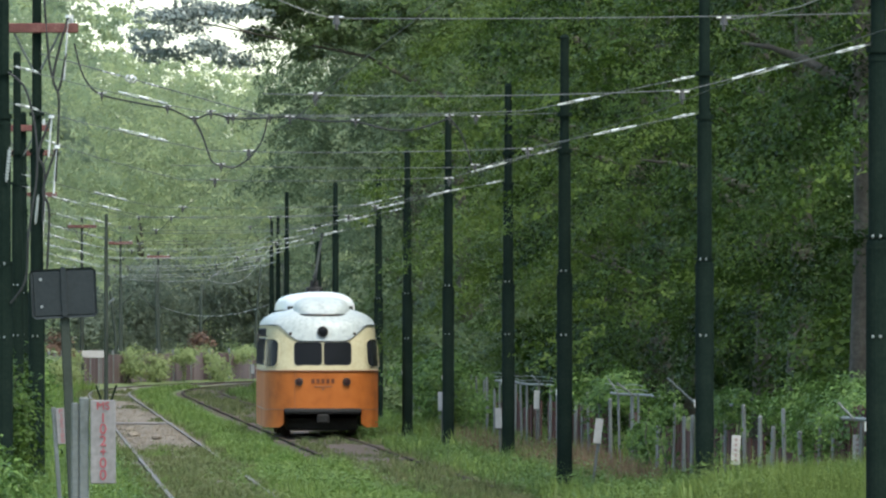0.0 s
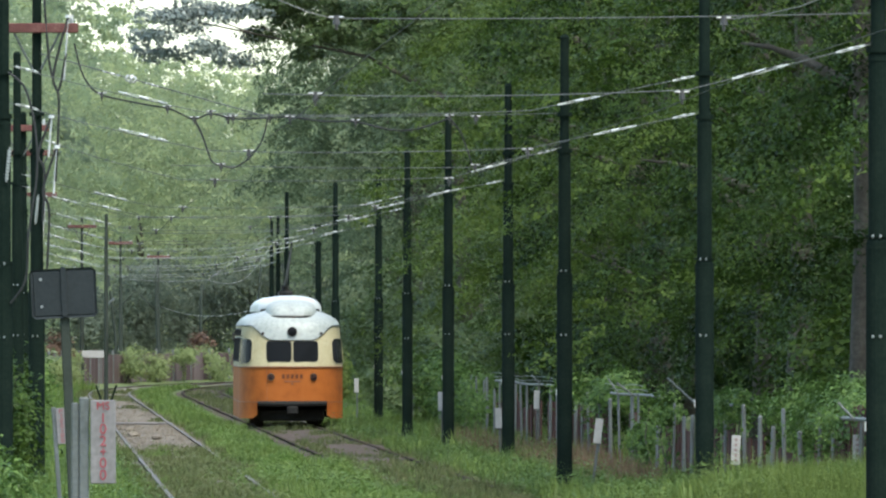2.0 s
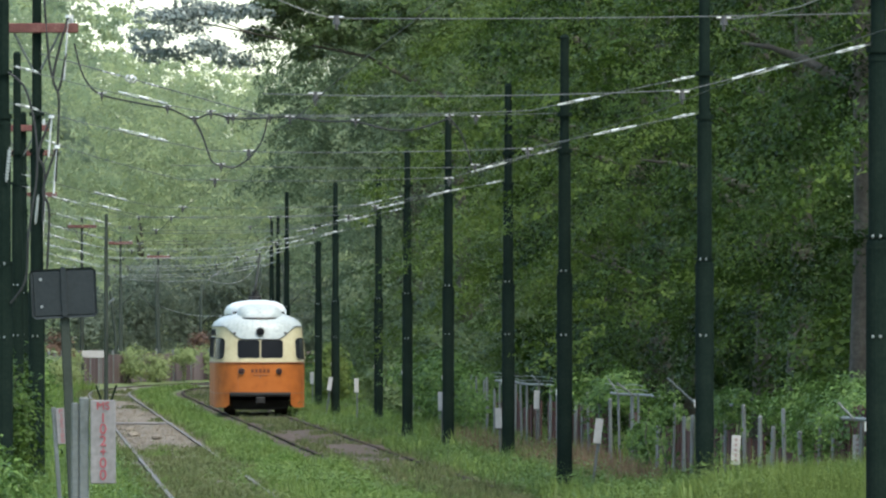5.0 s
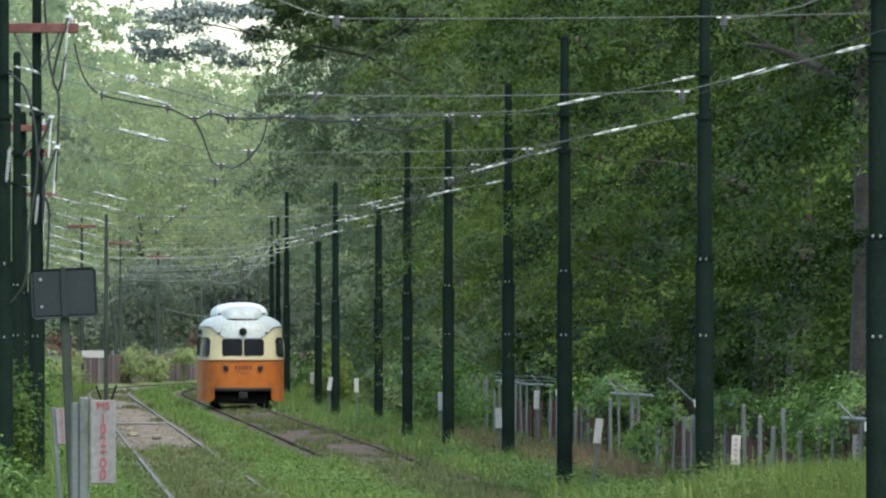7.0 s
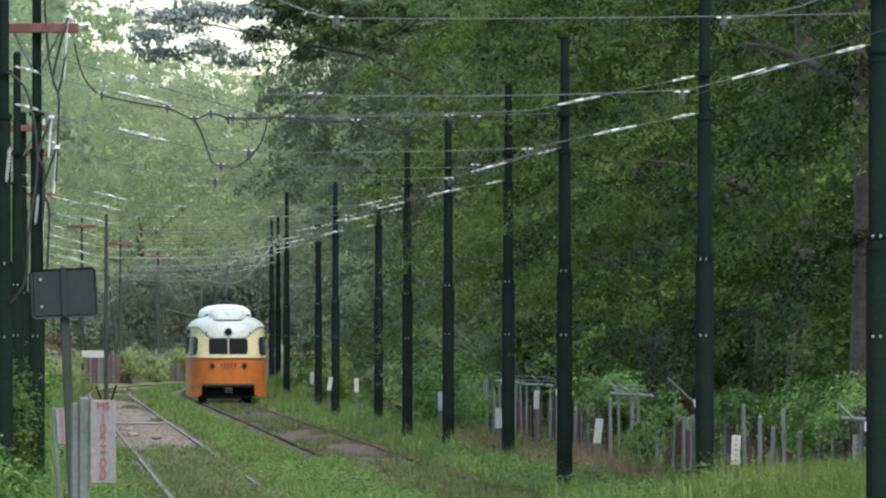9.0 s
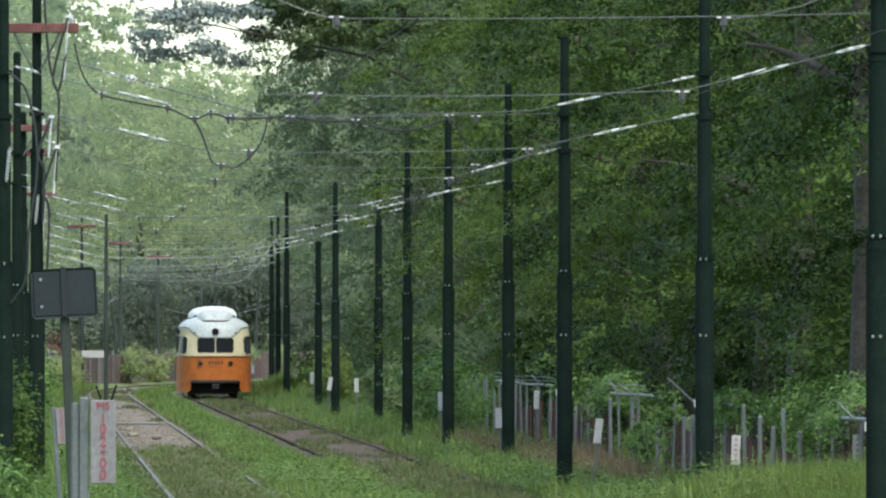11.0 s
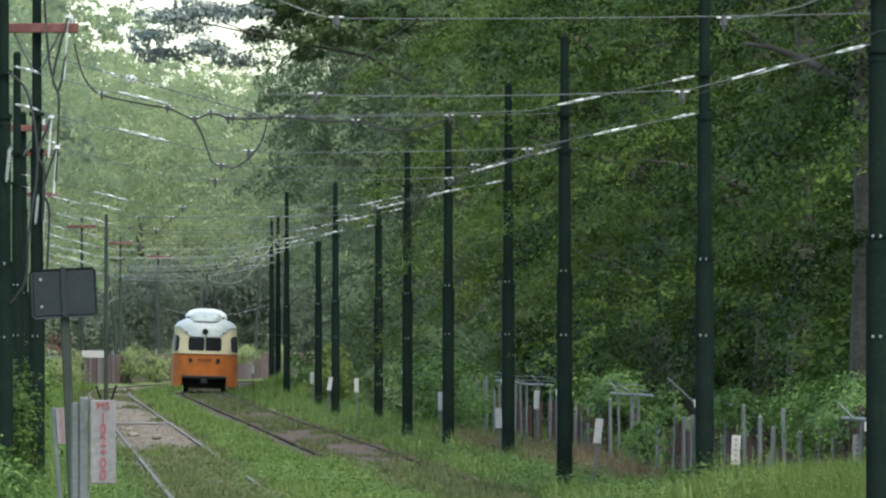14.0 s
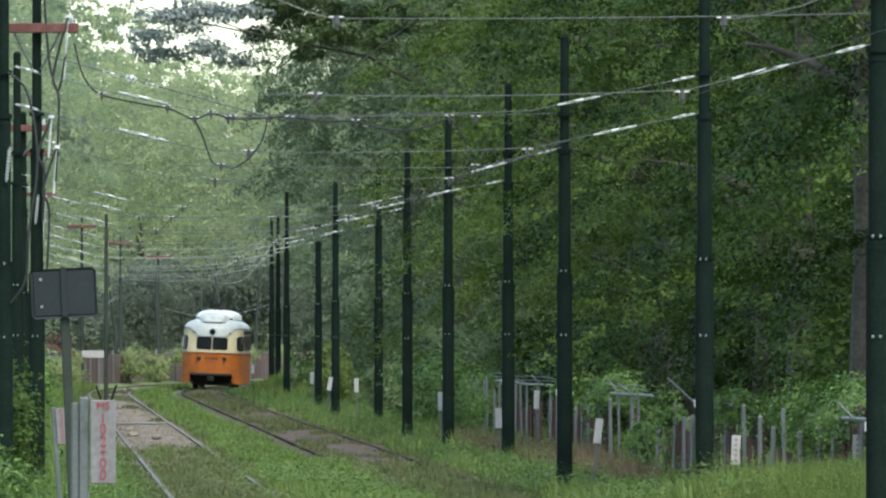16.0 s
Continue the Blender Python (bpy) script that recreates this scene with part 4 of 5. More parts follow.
        part("lead", mesh_from("lead", *tube(smooth_line([(0, 0, 0), (-0.10, 0, -l * 0.5), (-0.16, 0, -l * 1.0), (-0.05, 0, -l * 1.35), (-0.02, 0, -l * 2.6)]), 0.02, 6)), M_CABLE, ob)
    wire("riser_cable", smooth_line([(0.10, 148.6, 7.5), (0.14, 148.6, 6.9), (0.2, 148.6, 6.3), (0.32, 148.6, 5.95), (0.44, 148.6, 6.5)]), 0.02, M_CABLE, "black riser cable looped beside a line pole", "feeder cables")
    wire("riser_cable", smooth_line([(-0.36, 124.9, 5.6), (-0.15, 124.8, 5.4), (-0.02, 124.8, 4.9), (0.0, 124.8, 4.3), (-0.1, 124.8, 3.6), (-0.14, 124.85, 3.0), (-0.33, 124.9, 2.7)]), 0.016, M_CABLE, "black riser cable looped beside a line pole", "feeder cables")


def smooth_line(pts, n=5):
    """A Catmull-Rom line through the points."""
    p = [Vector(q) for q in pts]
    out = []
    for i in range(len(p) - 1):
        a, b, c, d = p[max(i - 1, 0)], p[i], p[i + 1], p[min(i + 2, len(p) - 1)]
        for j in range(n):
            t = j / n
            out.append(0.5 * (2 * b + (c - a) * t + (2 * a - 5 * b + 4 * c - d) * t * t + (3 * b - a - 3 * c + d) * t ** 3))
    return out + [p[-1]]


for px, py, ph in POLES_R:
    line_pole(px, py, ph, "dark green tubular steel line pole standing in the grass", M_POLE, bands=(2.3, 3.26) if py < 200 else (2.2, 3.2))
# Left poles beyond 390 m: distance haze put into a grey-green colour.
for px, py, ph in POLES_L:
    line_pole(px, py, ph, "dark green tubular steel line pole among leaves" if py < 390 else "line pole near the far wood, grey-green for painted haze", M_POLE if py < 390 else M_SIGNPOST, r=0.122 if py < 390 else 0.1)
for px, py, pz in ((0.0, 148.8, 6.88), (-0.36, 222.0, 6.88), (-0.06, 253.0, 6.88), (0.05, 330.0, 6.88), (1.95, 430.0, 6.88), (4.3, 511.0, 6.88), (6.45, 529.0, 6.3)):
    crossarm(px, py, pz)
overhead()


# ---- signs ----
def letters(word, size, thick=0.002):
    cu = bpy.data.curves.new("letters", "FONT")
    cu.body, cu.size, cu.extrude, cu.align_x, cu.align_y = word, size, thick, "CENTER", "CENTER"
    ob = bpy.data.objects.new("letters", cu)
    me = bpy.data.meshes.new_from_object(ob)
    bpy.data.objects.remove(ob)
    return me


def distance_sign(x, y, z, label, words=None, lean=0.0, turn=0.0, posts=True, foot=None, bars=True, post_dx=-0.075):
    """A narrow upright distance sign, 0.11 by 0.375 m, on a slender post."""
    ob = base("distance_sign", pose(x, y, z, 0, lean, turn), label, "sign", "distance signs along the line")
    bm = bmesh.new()
    box(bm, 0, 0, 0, 0.115, 0.012, 0.375, bevel=0.004)
    plate = part("plate", bm, M_SIGN if words else M_PLATE, ob, "faded white plate")
    g = (height(x, y) if foot is None else foot) - z - 0.1
    bm = bmesh.new()
    if posts:
        box(bm, post_dx, 0.03, (g + 0.2) / 2, 0.045, 0.03, 0.2 - g, bevel=0.006)
    else:
        box(bm, 0.02, 0.03, (g + 0.1) / 2, 0.04, 0.03, 0.1 - g, bevel=0.006)
    part("post", bm, M_POST, ob, "grey metal post")
    if words:
        for word, dz, size in words:
            me = letters(word, size)
            me.transform(Matrix.Translation((0, -0.0085, dz)) @ pose(0, 0, 0, 90, 0, 0))
            part("letter", me, M_SIGNRED, plate)
    elif bars:
        for i in range(5):
            bm = bmesh.new()
            box(bm, 0, -0.008, 0.13 - 0.065 * i, 0.035, 0.006, 0.035)
            part("bar", bm, M_FADED, plate)
    return ob


s1 = distance_sign(0.297, 44.6, 1.855, "narrow white sign with red figures on a grey metal post", [("MS", 0.160, 0.050), ("1", 0.106, 0.060), ("0", 0.056, 0.066), ("2", 0.002, 0.066), ("+", -0.046, 0.06), ("0", -0.096, 0.066), ("0", -0.150, 0.066)], post_dx=-0.085)
bm = bmesh.new()
box(bm, -0.125, 0.05, -0.9, 0.035, 0.06, 2.15, bevel=0.006)
part("post", bm, M_POST, s1, "grey metal post")
distance_sign(0.26, 103.0, 1.37, "narrow white sign with red figures leaning among grass", [("M", 0.155, 0.05), ("1", 0.108, 0.062), ("0", 0.056, 0.062), ("0", 0.002, 0.062), ("+", -0.046, 0.06), ("0", -0.096, 0.062), ("0", -0.150, 0.062)], lean=-4)
for sx, sy, sz, ln in ((10.0, 121.0, 0.90, 0), (8.9, 126.5, 0.84, 2), (8.45, 149.6, 0.85, 7), (8.45, 182.0, 0.76, -2), (8.02, 197.4, 0.96, -1), (9.78, 194.5, 1.01, 1), (8.45, 263.0, 0.92, 0), (8.1, 275.0, 0.90, 8), (8.6, 311.0, 0.9, 0), (8.64, 398.0, 0.85, 0)):
    distance_sign(sx, sy, sz, "narrow white distance sign on a slim post in the weeds", lean=ln, posts=False, bars=sy < 130)

# back of a square sign on a slim leaning post
ob = base("track_sign", pose(0.37, 88.0, -0.2, 0, -2.6, 0), "grey metal sign seen from behind on a slim post", "sign")
bm = bmesh.new()
box(bm, 0, 0, 1.4, 0.085, 0.05, 3.2, bevel=0.01)
part("post", bm, M_SIGNPOST, ob)
bm = bmesh.new()
box(bm, -0.0, -0.045, 2.89, 0.58, 0.02, 0.44, bevel=0.03)
part("board", bm, M_BOARD, ob, "dull grey back of the sign board")
bm = bmesh.new()
box(bm, 0, -0.065, 2.9, 0.05, 0.02, 0.44, bevel=0.005)
part("bracket", bm, M_BOARD, ob)
for zz in (2.78, 3.02):
    bm = bmesh.new()
    rod(bm, (-0.2, -0.06, zz), (-0.2, -0.05, zz), 0.015, n=8)
    part("bolt", bm, M_BAND, ob)
# timber post beside the near track, its colour greyed for haze
ob = base("timber_post", pose(1.36, 195.0, -0.2), "timber post beside the track, dark grey with painted haze", "post")
bm = bmesh.new()
rod(bm, (0, 0, 0), (0, 0, 4.85), 0.05, 0.035, 10)
part("shaft", bm, M_SIGNPOST, ob)
for sx in (-1, 1):
    bm = bmesh.new()
    rod(bm, (sx * 0.2, 0, 1.5), (0, 0, 0.9), 0.018, n=6)
    part("brace", bm, M_POLE, ob)
bm = bmesh.new()
rod(bm, (0.05, 0, 3.1), (0.16, 0, 3.2), 0.02, n=6)
part("step", bm, M_BAND, ob)


# ---- fences ----
def side_fence():
    """Old post fence with stretches of top rail, rusty panels behind and a few wire arms."""
    fx = lambda y: 9.9 + bend(y) + 0.02 * math.sin(y * 0.21)
    fence = base("fence", pose(0, 0, 0), "old grey steel post fence overgrown with vines", "fence")
    rng = random.Random(9)
    top = lambda y: 1.30 + 0.012 * math.sin(y * 0.4)
    posts = []
    y = 116.0
    while y < 262:
        posts.append(y)
        y += rng.choice((1.9, 2.6, 2.6, 3.4, 4.2)) if y < 240 else 4.0
    for y in posts:
        x, z = fx(y), height(fx(y), y)
        railed = any(a <= y <= b for a, b in ((116, 123), (141, 150), (158, 171), (187, 215)))
        tall = top(y) if railed else top(y) + rng.uniform(-0.28, 0.04)
        r = rng.choice((0.022, 0.028, 0.032))
        bm = bmesh.new()
        tip = x + rng.uniform(-0.04, 0.04)
        rod(bm, (x, y, z - 0.1), (tip, y, tall), r, n=8)
        rod(bm, (tip, y, tall), (tip, y, tall + 0.03), r * 1.1, r * 0.5, n=8)
        part("post", bm, M_FENCE, fence)
    for y0, y1 in ((116, 123), (141, 150), (158, 171), (187, 215)):
        part("top_rail", mesh_from("rail", *tube([(fx(y), y, top(y)) for y in range(y0, y1 + 1)], 0.026, 6)), M_FENCE, fence)
    for y, dx, dz in ((120.0, -0.22, 0.2), (149.5, -0.42, 0.36), (164.5, -0.3, 0.2), (168.5, -0.2, 0.26), (195.0, -0.2, 0.2), (205.0, -0.22, 0.22)):
        bm = bmesh.new()
        rod(bm, (fx(y), y, top(y) - 0.03), (fx(y) + dx, y, top(y) + dz), 0.016, n=6)
        part("wire_arm", bm, M_FENCE, fence)
    for y0, y1 in ((160, 170), (187, 214)):
        for h in (0.08, 0.16):
            part("strand", mesh_from("strand", *tube([(fx(y) - h, y, top(y) + h + 0.01 * math.sin(y * 0.9)) for y in range(y0, y1 + 1)], 0.006, 4)), M_FENCE, fence)
    for y0, y1 in zip(posts, posts[1:]):
        if rng.random() < (0.75 if y0 < 220 else 0.4):
            x, z = fx(y0) + 0.16, height(fx(y0), y0)
            h = rng.uniform(0.75, 1.12)
            n = max(2, int((y1 - y0) / 0.45))
            for j in range(n):
                if rng.random() < 0.8:
                    bm = bmesh.new()
                    box(bm, x + rng.uniform(-0.02, 0.02), y0 + (j + 0.5) * (y1 - y0) / n, z + h / 2, 0.025, (y1 - y0) / n * 0.94, h * rng.uniform(0.94, 1.03))
                    part("slat", bm, M_SLAT, fence)


def far_fence():
    """Board fence beyond the curve with concrete posts."""
    fence = base("board_fence", pose(0, 0, 0), "purplish brown board fence with pale posts beyond the curve", "fence")
    rng = random.Random(4)
    y = 395.0
    i = 0
    while y < 530:
        y1 = y + 5.0
        a, b = Vector((-0.5 + bend(y), y, 0)), Vector((-0.5 + bend(y1), y1, 0))
        d = b - a
        m = d.to_track_quat("X", "Z").to_matrix().to_4x4()
        c = (a + b) / 2
        n = 6
        for j in range(n):
            q = a.lerp(b, (j + 0.5) / n)
            bm = bmesh.new()
            box(bm, q.x, q.y, height(q.x, q.y) + 0.66, d.length / n - 0.012, 0.03, 1.30 + rng.uniform(-0.06, 0.04), m)
            part("board", bm, M_FARBOARD, fence)
        bm = bmesh.new()
        box(bm, a.x, a.y - 0.06, height(a.x, a.y) + 0.7, 0.12, 0.1, 1.6, bevel=0.015)
        part("post", bm, M_FENCE, fence)
        y = y1
        i += 1
    bm = bmesh.new()
    ob = base("white_notice", pose(2.4, 424.0, 1.38), "faded white notice board on the board fence", "sign")
    box(bm, 0, 0, 0, 0.95, 0.03, 0.3, bevel=0.01)
    part("plate", bm, M_PLATE, ob)
    bm = bmesh.new()
    box(bm, 0.25, 0.04, -0.75, 0.06, 0.05, 1.7)
    part("post", bm, M_FENCE, ob)


side_fence()
far_fence()


# ---- undergrowth ----
def shrub(x, y, rx, ry, h, mat, seed, label, leaf=0.12, count=90, per=45, name="shrub", spread=0.42):
    rng = np.random.default_rng(seed)
    ob = base(name, pose(x, y, height(x, y)), label, "shrub")
    blobs = [(rng.uniform(-0.5, 0.5) * rx, rng.uniform(-0.5, 0.5) * ry, h * rng.uniform(0.3, 0.72), rx * rng.uniform(0.45, 0.7), ry * rng.uniform(0.45, 0.7), h * rng.uniform(0.25, 0.38)) for _ in range(6)]
    c, d, tips = clumps(rng, blobs, count, per, spread)
    c[:, 2] = np.maximum(c[:, 2], 0.02)
    part("foliage", leaves_mesh("foliage", c, d, rng.uniform(0.6, 1.35, len(c)) * leaf, mat, rng, 0.75, plain=y > 180), mat, ob)
    stems = [tube([(0.1 * i - 0.2, 0, -0.1), (tips[i][0] * 0.5, tips[i][1] * 0.5, max(0.1, tips[i][2] * 0.6)), tuple(tips[i])], [0.03, 0.02, 0.008], 5) for i in range(6)]
    part("stem", mesh_from("stem", *join(stems)), M_BARK, ob)
    return ob


VINE_WORDS = "sprawling vine thicket with fresh green leaves over the fence"


def vine_mass(x, y, rx, ry, z0, z1, seed, label, leaf=0.055, count=120, per=110, spread=0.3, mat=None, runners=5):
    """A rounded mass of vine leaves lying over the fence top, with runners hanging from it to the ground."""
    rng = np.random.default_rng(seed)
    ob = base("vine_thicket", pose(x, y, height(x, y)), label, "vines", "vines over the fence")
    zm, zr = (z0 + z1) / 2, (z1 - z0) / 2
    blobs = [(rng.uniform(-0.5, 0.4) * rx, rng.uniform(-0.75, 0.75) * ry, zm + rng.uniform(-0.35, 0.3) * zr, rx * rng.uniform(0.4, 0.75), ry * rng.uniform(0.25, 0.5), zr * rng.uniform(0.45, 0.8)) for _ in range(8)]
    c, d, tips = clumps(rng, blobs, count, per, spread)
    cs, ns = [c], [d]
    stems = []
    for i in range(runners):
        yy, xx = rng.uniform(-0.9, 0.9) * ry, rng.uniform(-0.25, 0.05)
        path = [(xx, yy, zm), (xx - 0.06, yy + 0.1, zm * 0.6), (xx + 0.03, yy - 0.1, 0.25), (xx, yy, -0.05)]
        stems.append(tube(path, 0.012, 5))
        n = int(per * 1.3)
        f = rng.random(n)
        p = np.stack([xx + rng.normal(size=n) * 0.07, yy + rng.normal(size=n) * 0.22, zm * f], 1)
        cs.append(p)
        ns.append(np.tile([-0.3, -0.9, 0.2], (n, 1)))
    c, d = np.concatenate(cs), np.concatenate(ns)
    c[:, 2] = np.maximum(c[:, 2], 0.02)
    part("foliage", leaves_mesh("foliage", c, d, rng.uniform(0.6, 1.35, len(c)) * leaf, mat or M_VINE, rng, 0.75, plain=True), mat or M_VINE, ob)
    for st in stems:
        part("stem", mesh_from("stem", *st), M_BARK, ob)
    return ob


vine_mass(10.4, 127.0, 0.5, 8.0, 0.62, 1.66, 1, VINE_WORDS, 0.058, 210, 110, 0.25, runners=9)
vine_mass(10.9, 133.0, 0.9, 7.5, 0.9, 1.72, 2, VINE_WORDS, 0.062, 140, 100, 0.3, runners=4)
vine_mass(10.0, 143.0, 0.25, 3.0, 1.05, 1.6, 3, "thin vine trailing along the fence top", 0.075, 30, 70, 0.22, runners=3)
vine_mass(9.9, 155.5, 0.2, 3.0, 0.9, 1.5, 4, "vine clump with fresh green leaves climbing the fence", 0.075, 16, 70, 0.2, runners=3)
vine_mass(9.95, 163.0, 0.2, 1.6, 0.3, 1.2, 5, "vine clump with fresh green leaves climbing the fence", 0.075, 22, 80, 0.2, runners=4)
vine_mass(10.1, 176.5, 0.55, 6.5, 0.95, 1.72, 6, "vine clump with fresh green leaves climbing the fence", 0.08, 120, 60, 0.28, runners=5)
vine_mass(9.95, 224.0, 0.2, 7.0, 0.3, 1.1, 7, "vine clump with fresh green leaves climbing the fence", 0.07, 40, 70, 0.3, runners=5)
shrub(9.9, 231, 0.8, 8, 1.9, M_VINE, 5, "leafy green thicket beside the line poles", 0.10, 150, 70)
shrub(9.9, 250, 0.7, 8, 2.2, M_VINE, 6, "leafy green thicket beside the line poles", 0.10, 140, 70)
shrub(9.9, 274, 0.7, 8, 1.7, M_LEAFM, 7, "dark green thicket behind the line poles", 0.12, 120, 60)
shrub(9.6, 322, 0.5, 3, 2.0, M_FRESH, 8, "bright yellow-green bush behind the line poles", 0.13, 80, 55)
shrub(10.0, 350, 1.0, 9, 1.6, M_VINE, 9, "leafy green thicket behind the line poles", 0.14, 100, 50)
for i in range(16):
    yy = 108 + 22 * i
    shrub((14.3 if yy < 215 else 12.6) + bend(yy) + 0.3 * math.sin(i * 2.2), yy, 1.5, 11, 3.3, M_LEAF if yy < 250 else M_LEAFM, 20 + i, "dark green undergrowth at the foot of the trees", 0.14, 130, 60, "undergrowth", 0.7)
for i in range(9):
    yy = 170 + 34 * i
    shrub(19.5 + bend(yy), yy, 2.2, 17, 5.5, M_LEAF, 120 + i, "tall dark undergrowth deep in the wood", 0.18, 120, 80, "undergrowth", 1.2)
for i in range(15):
    yy = 398 + 8.6 * i
    cx = -0.6 + bend(yy) + 0.15 * math.sin(i * 1.7)
    if i in (4, 5):
        continue
    if i in (0, 1, 2, 6, 7, 9, 12):
        shrub(cx + 0.25, yy, 0.9, 4.5, 1.5 + 0.25 * math.sin(i * 2.3), M_CREEPER, 50 + i, "leafy green creeper over the board fence", 0.13, 60, 45, "creeper", 0.5)
    else:
        vine_mass(cx + 0.1, yy, 0.7, 5.0, 0.95, 1.6, 50 + i, "yellow-green creeper along the top of the board fence", 0.13, 50, 40, 0.4, M_CREEPER, 2)
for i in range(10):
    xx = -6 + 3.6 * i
    shrub(xx, 538 - 4 * math.sin(i), 3.0, 4, 6.2, M_FARBUSH, 70 + i, "bushes at the edge of the far wood, greyed for haze", 0.18, 130, 85, "bush", 1.0)
shrub(1.0, 424, 0.8, 3, 2.5, M_DEAD, 160, "withered brown bush beyond the board fence", 0.15, 40, 45, "withered_bush", 0.5)
shrub(8.2, 512, 0.9, 3, 2.4, M_DEAD, 161, "withered brown bush beyond the board fence", 0.18, 40, 45, "withered_bush", 0.5)
shrub(-0.62, 110, 0.42, 4, 1.3, M_VINE, 90, "leafy green climber round the foot of a line pole", 0.07, 60, 70, "climber", 0.32)
shrub(-0.45, 140, 0.35, 5, 2.1, M_LEAF, 91, "dark leafy climber round the foot of a line pole", 0.08, 90, 70, "climber", 0.34)
shrub(-0.95, 200, 0.7, 9, 2.8, M_LEAF, 92, "dark leafy bush beside the line poles", 0.10, 130, 60)
shrub(-0.5, 300, 0.7, 16, 2.2, M_VINE, 93, "leafy green bush beside the line poles", 0.13, 120, 50)


# ---- grass and weeds ----
def grass(name, label, area, count, tall, mat, seed, width=0.014, keep=None):
    """Blades in tufts over area (x0, x1, y0, y1); y is drawn denser near the camera."""
    rng = np.random.default_rng(seed)
    x0, x1, y0, y1 = area
    tufts = count // 9
    f = rng.random(tufts)
    ty = 1 / (1 / y0 + (1 / y1 - 1 / y0) * f)
    tx = rng.uniform(x0, x1, tufts)
    tx += np.array([bend(v) for v in ty])
    if keep:
        ok = np.array([keep(a, b) for a, b in zip(tx, ty)])
        tx, ty = tx[ok], ty[ok]
    tz = np.array([height(a, b) for a, b in zip(tx, ty)])
    patchy = np.array([0.62 + 0.6 * noise.noise((a * 0.7, b * 0.13, seed)) + 0.5 * noise.noise((a * 3.1, b * 0.7, seed + 3)) for a, b in zip(tx, ty)])
    k = np.repeat(np.arange(len(tx)), 9)
    n = len(k)
    ang = rng.uniform(0, 2 * math.pi, n)
    h = tall * np.clip(0.8 + 1.5 * (patchy[k] - 0.62), 0.15, 1.8) * rng.uniform(0.5, 1.2, n)
    w = width * rng.uniform(0.7, 1.5, n) * (ty[k] / 140) ** 0.7
    root = np.stack([tx[k] + rng.normal(size=n) * 0.07, ty[k] + rng.normal(size=n) * 0.1, tz[k] - 0.02], 1)
    d = np.stack([np.cos(ang), np.sin(ang), np.zeros(n)], 1)
    s = np.stack([-np.sin(ang), np.cos(ang), np.zeros(n)], 1)
    lean = rng.uniform(0.05, 0.6, n)[:, None]
    v = np.empty((n, 3, 3))
    up = np.array([0, 0, 1.0])
    v[:, 0] = root - s * w[:, None]
    v[:, 1] = root + up * h[:, None] * (1 - 0.4 * lean) + d * h[:, None] * lean
    v[:, 2] = root + s * w[:, None]
    ob = part(name, tris_mesh(name, v.reshape(-1, 3), n, mat), mat)
    tagged(ob, label, "grass", kind="stuff")


def clear(x, y):
    """Grass stays off the rails and, mostly, off the gravel of the near track."""
    u = x - bend(y)
    if (y < 180 and u > 4) or (y < 192 and abs(u - LEFT - GAUGE / 2) < 0.13):
        return True
    if abs(abs(u - LEFT) - GAUGE / 2) < 0.13 or -0.55 < u - RIGHT + GAUGE / 2 < 0.18:
        return False
    if abs(u - RIGHT - GAUGE / 2) < 0.14 and noise.noise((x * 0.2, y * 0.05, 4.0)) > -0.05:
        return False
    if abs(u - LEFT) < 0.95:
        return noise.noise((x * 1.3, y * 0.06, 7.0)) > (0.5 if 207 < y < 262 else 0.18 if 200 < y < 340 else -0.6)
    if abs(u - RIGHT) < 0.6:
        return noise.noise((x * 1.3, y * 0.1, 9.0)) > -0.4
    return True


def bare(x, y):
    """Bare cinder shows in patches along the far track."""
    return y < 180 or clear(x, y) and noise.noise((x * 0.9, y * 0.07, 15.0)) + 0.5 * noise.noise((x * 2.5, y * 0.3, 5.0)) > -0.38


grass("grass_between", "lush green grass and weeds between the two tracks", (3.65, 5.3, 118, 430), 75000, 0.24, M_GRASS, 1, 0.012, clear)
grass("grass_far_track", "thin olive grass over the cinders of the far track", (5.2, 8.4, 118, 430), 120000, 0.16, M_OLIVE, 7, 0.012, bare)
grass("grass_near_track", "low trodden olive weeds in the near track", (0.9, 3.8, 112, 400), 130000, 0.17, M_OLIVE, 8, 0.012, clear)
grass("grass_in_track", "scattered brighter grass among the trodden weeds of the near track", (1.6, 3.8, 116, 206), 26000, 0.15, M_GRASS, 9, 0.010, clear)
grass("grass_verge", "green grass and weeds round the line poles", (7.2, 11.5, 112, 400), 100000, 0.34, M_GRASS, 2, 0.012)
grass("grass_mound", "tall fresh green grass on a low mound", (7.3, 11.5, 104, 124), 110000, 0.36, M_FRESH, 3, 0.007)
grass("grass_left", "tall green weeds beside the line poles", (-1.4, 1.3, 88, 420), 60000, 0.42, M_GRASS, 4, 0.012)
grass("bank_grass", "fresh green grass on a low bank by the curve", (8.2, 10.2, 340, 400), 12000, 0.38, M_FRESH, 6, 0.012)
grass("dry_grass", "dry straw-coloured seed grass along the fence", (8.5, 9.7, 152, 212), 8000, 0.5, M_STRAW, 5, 0.008)


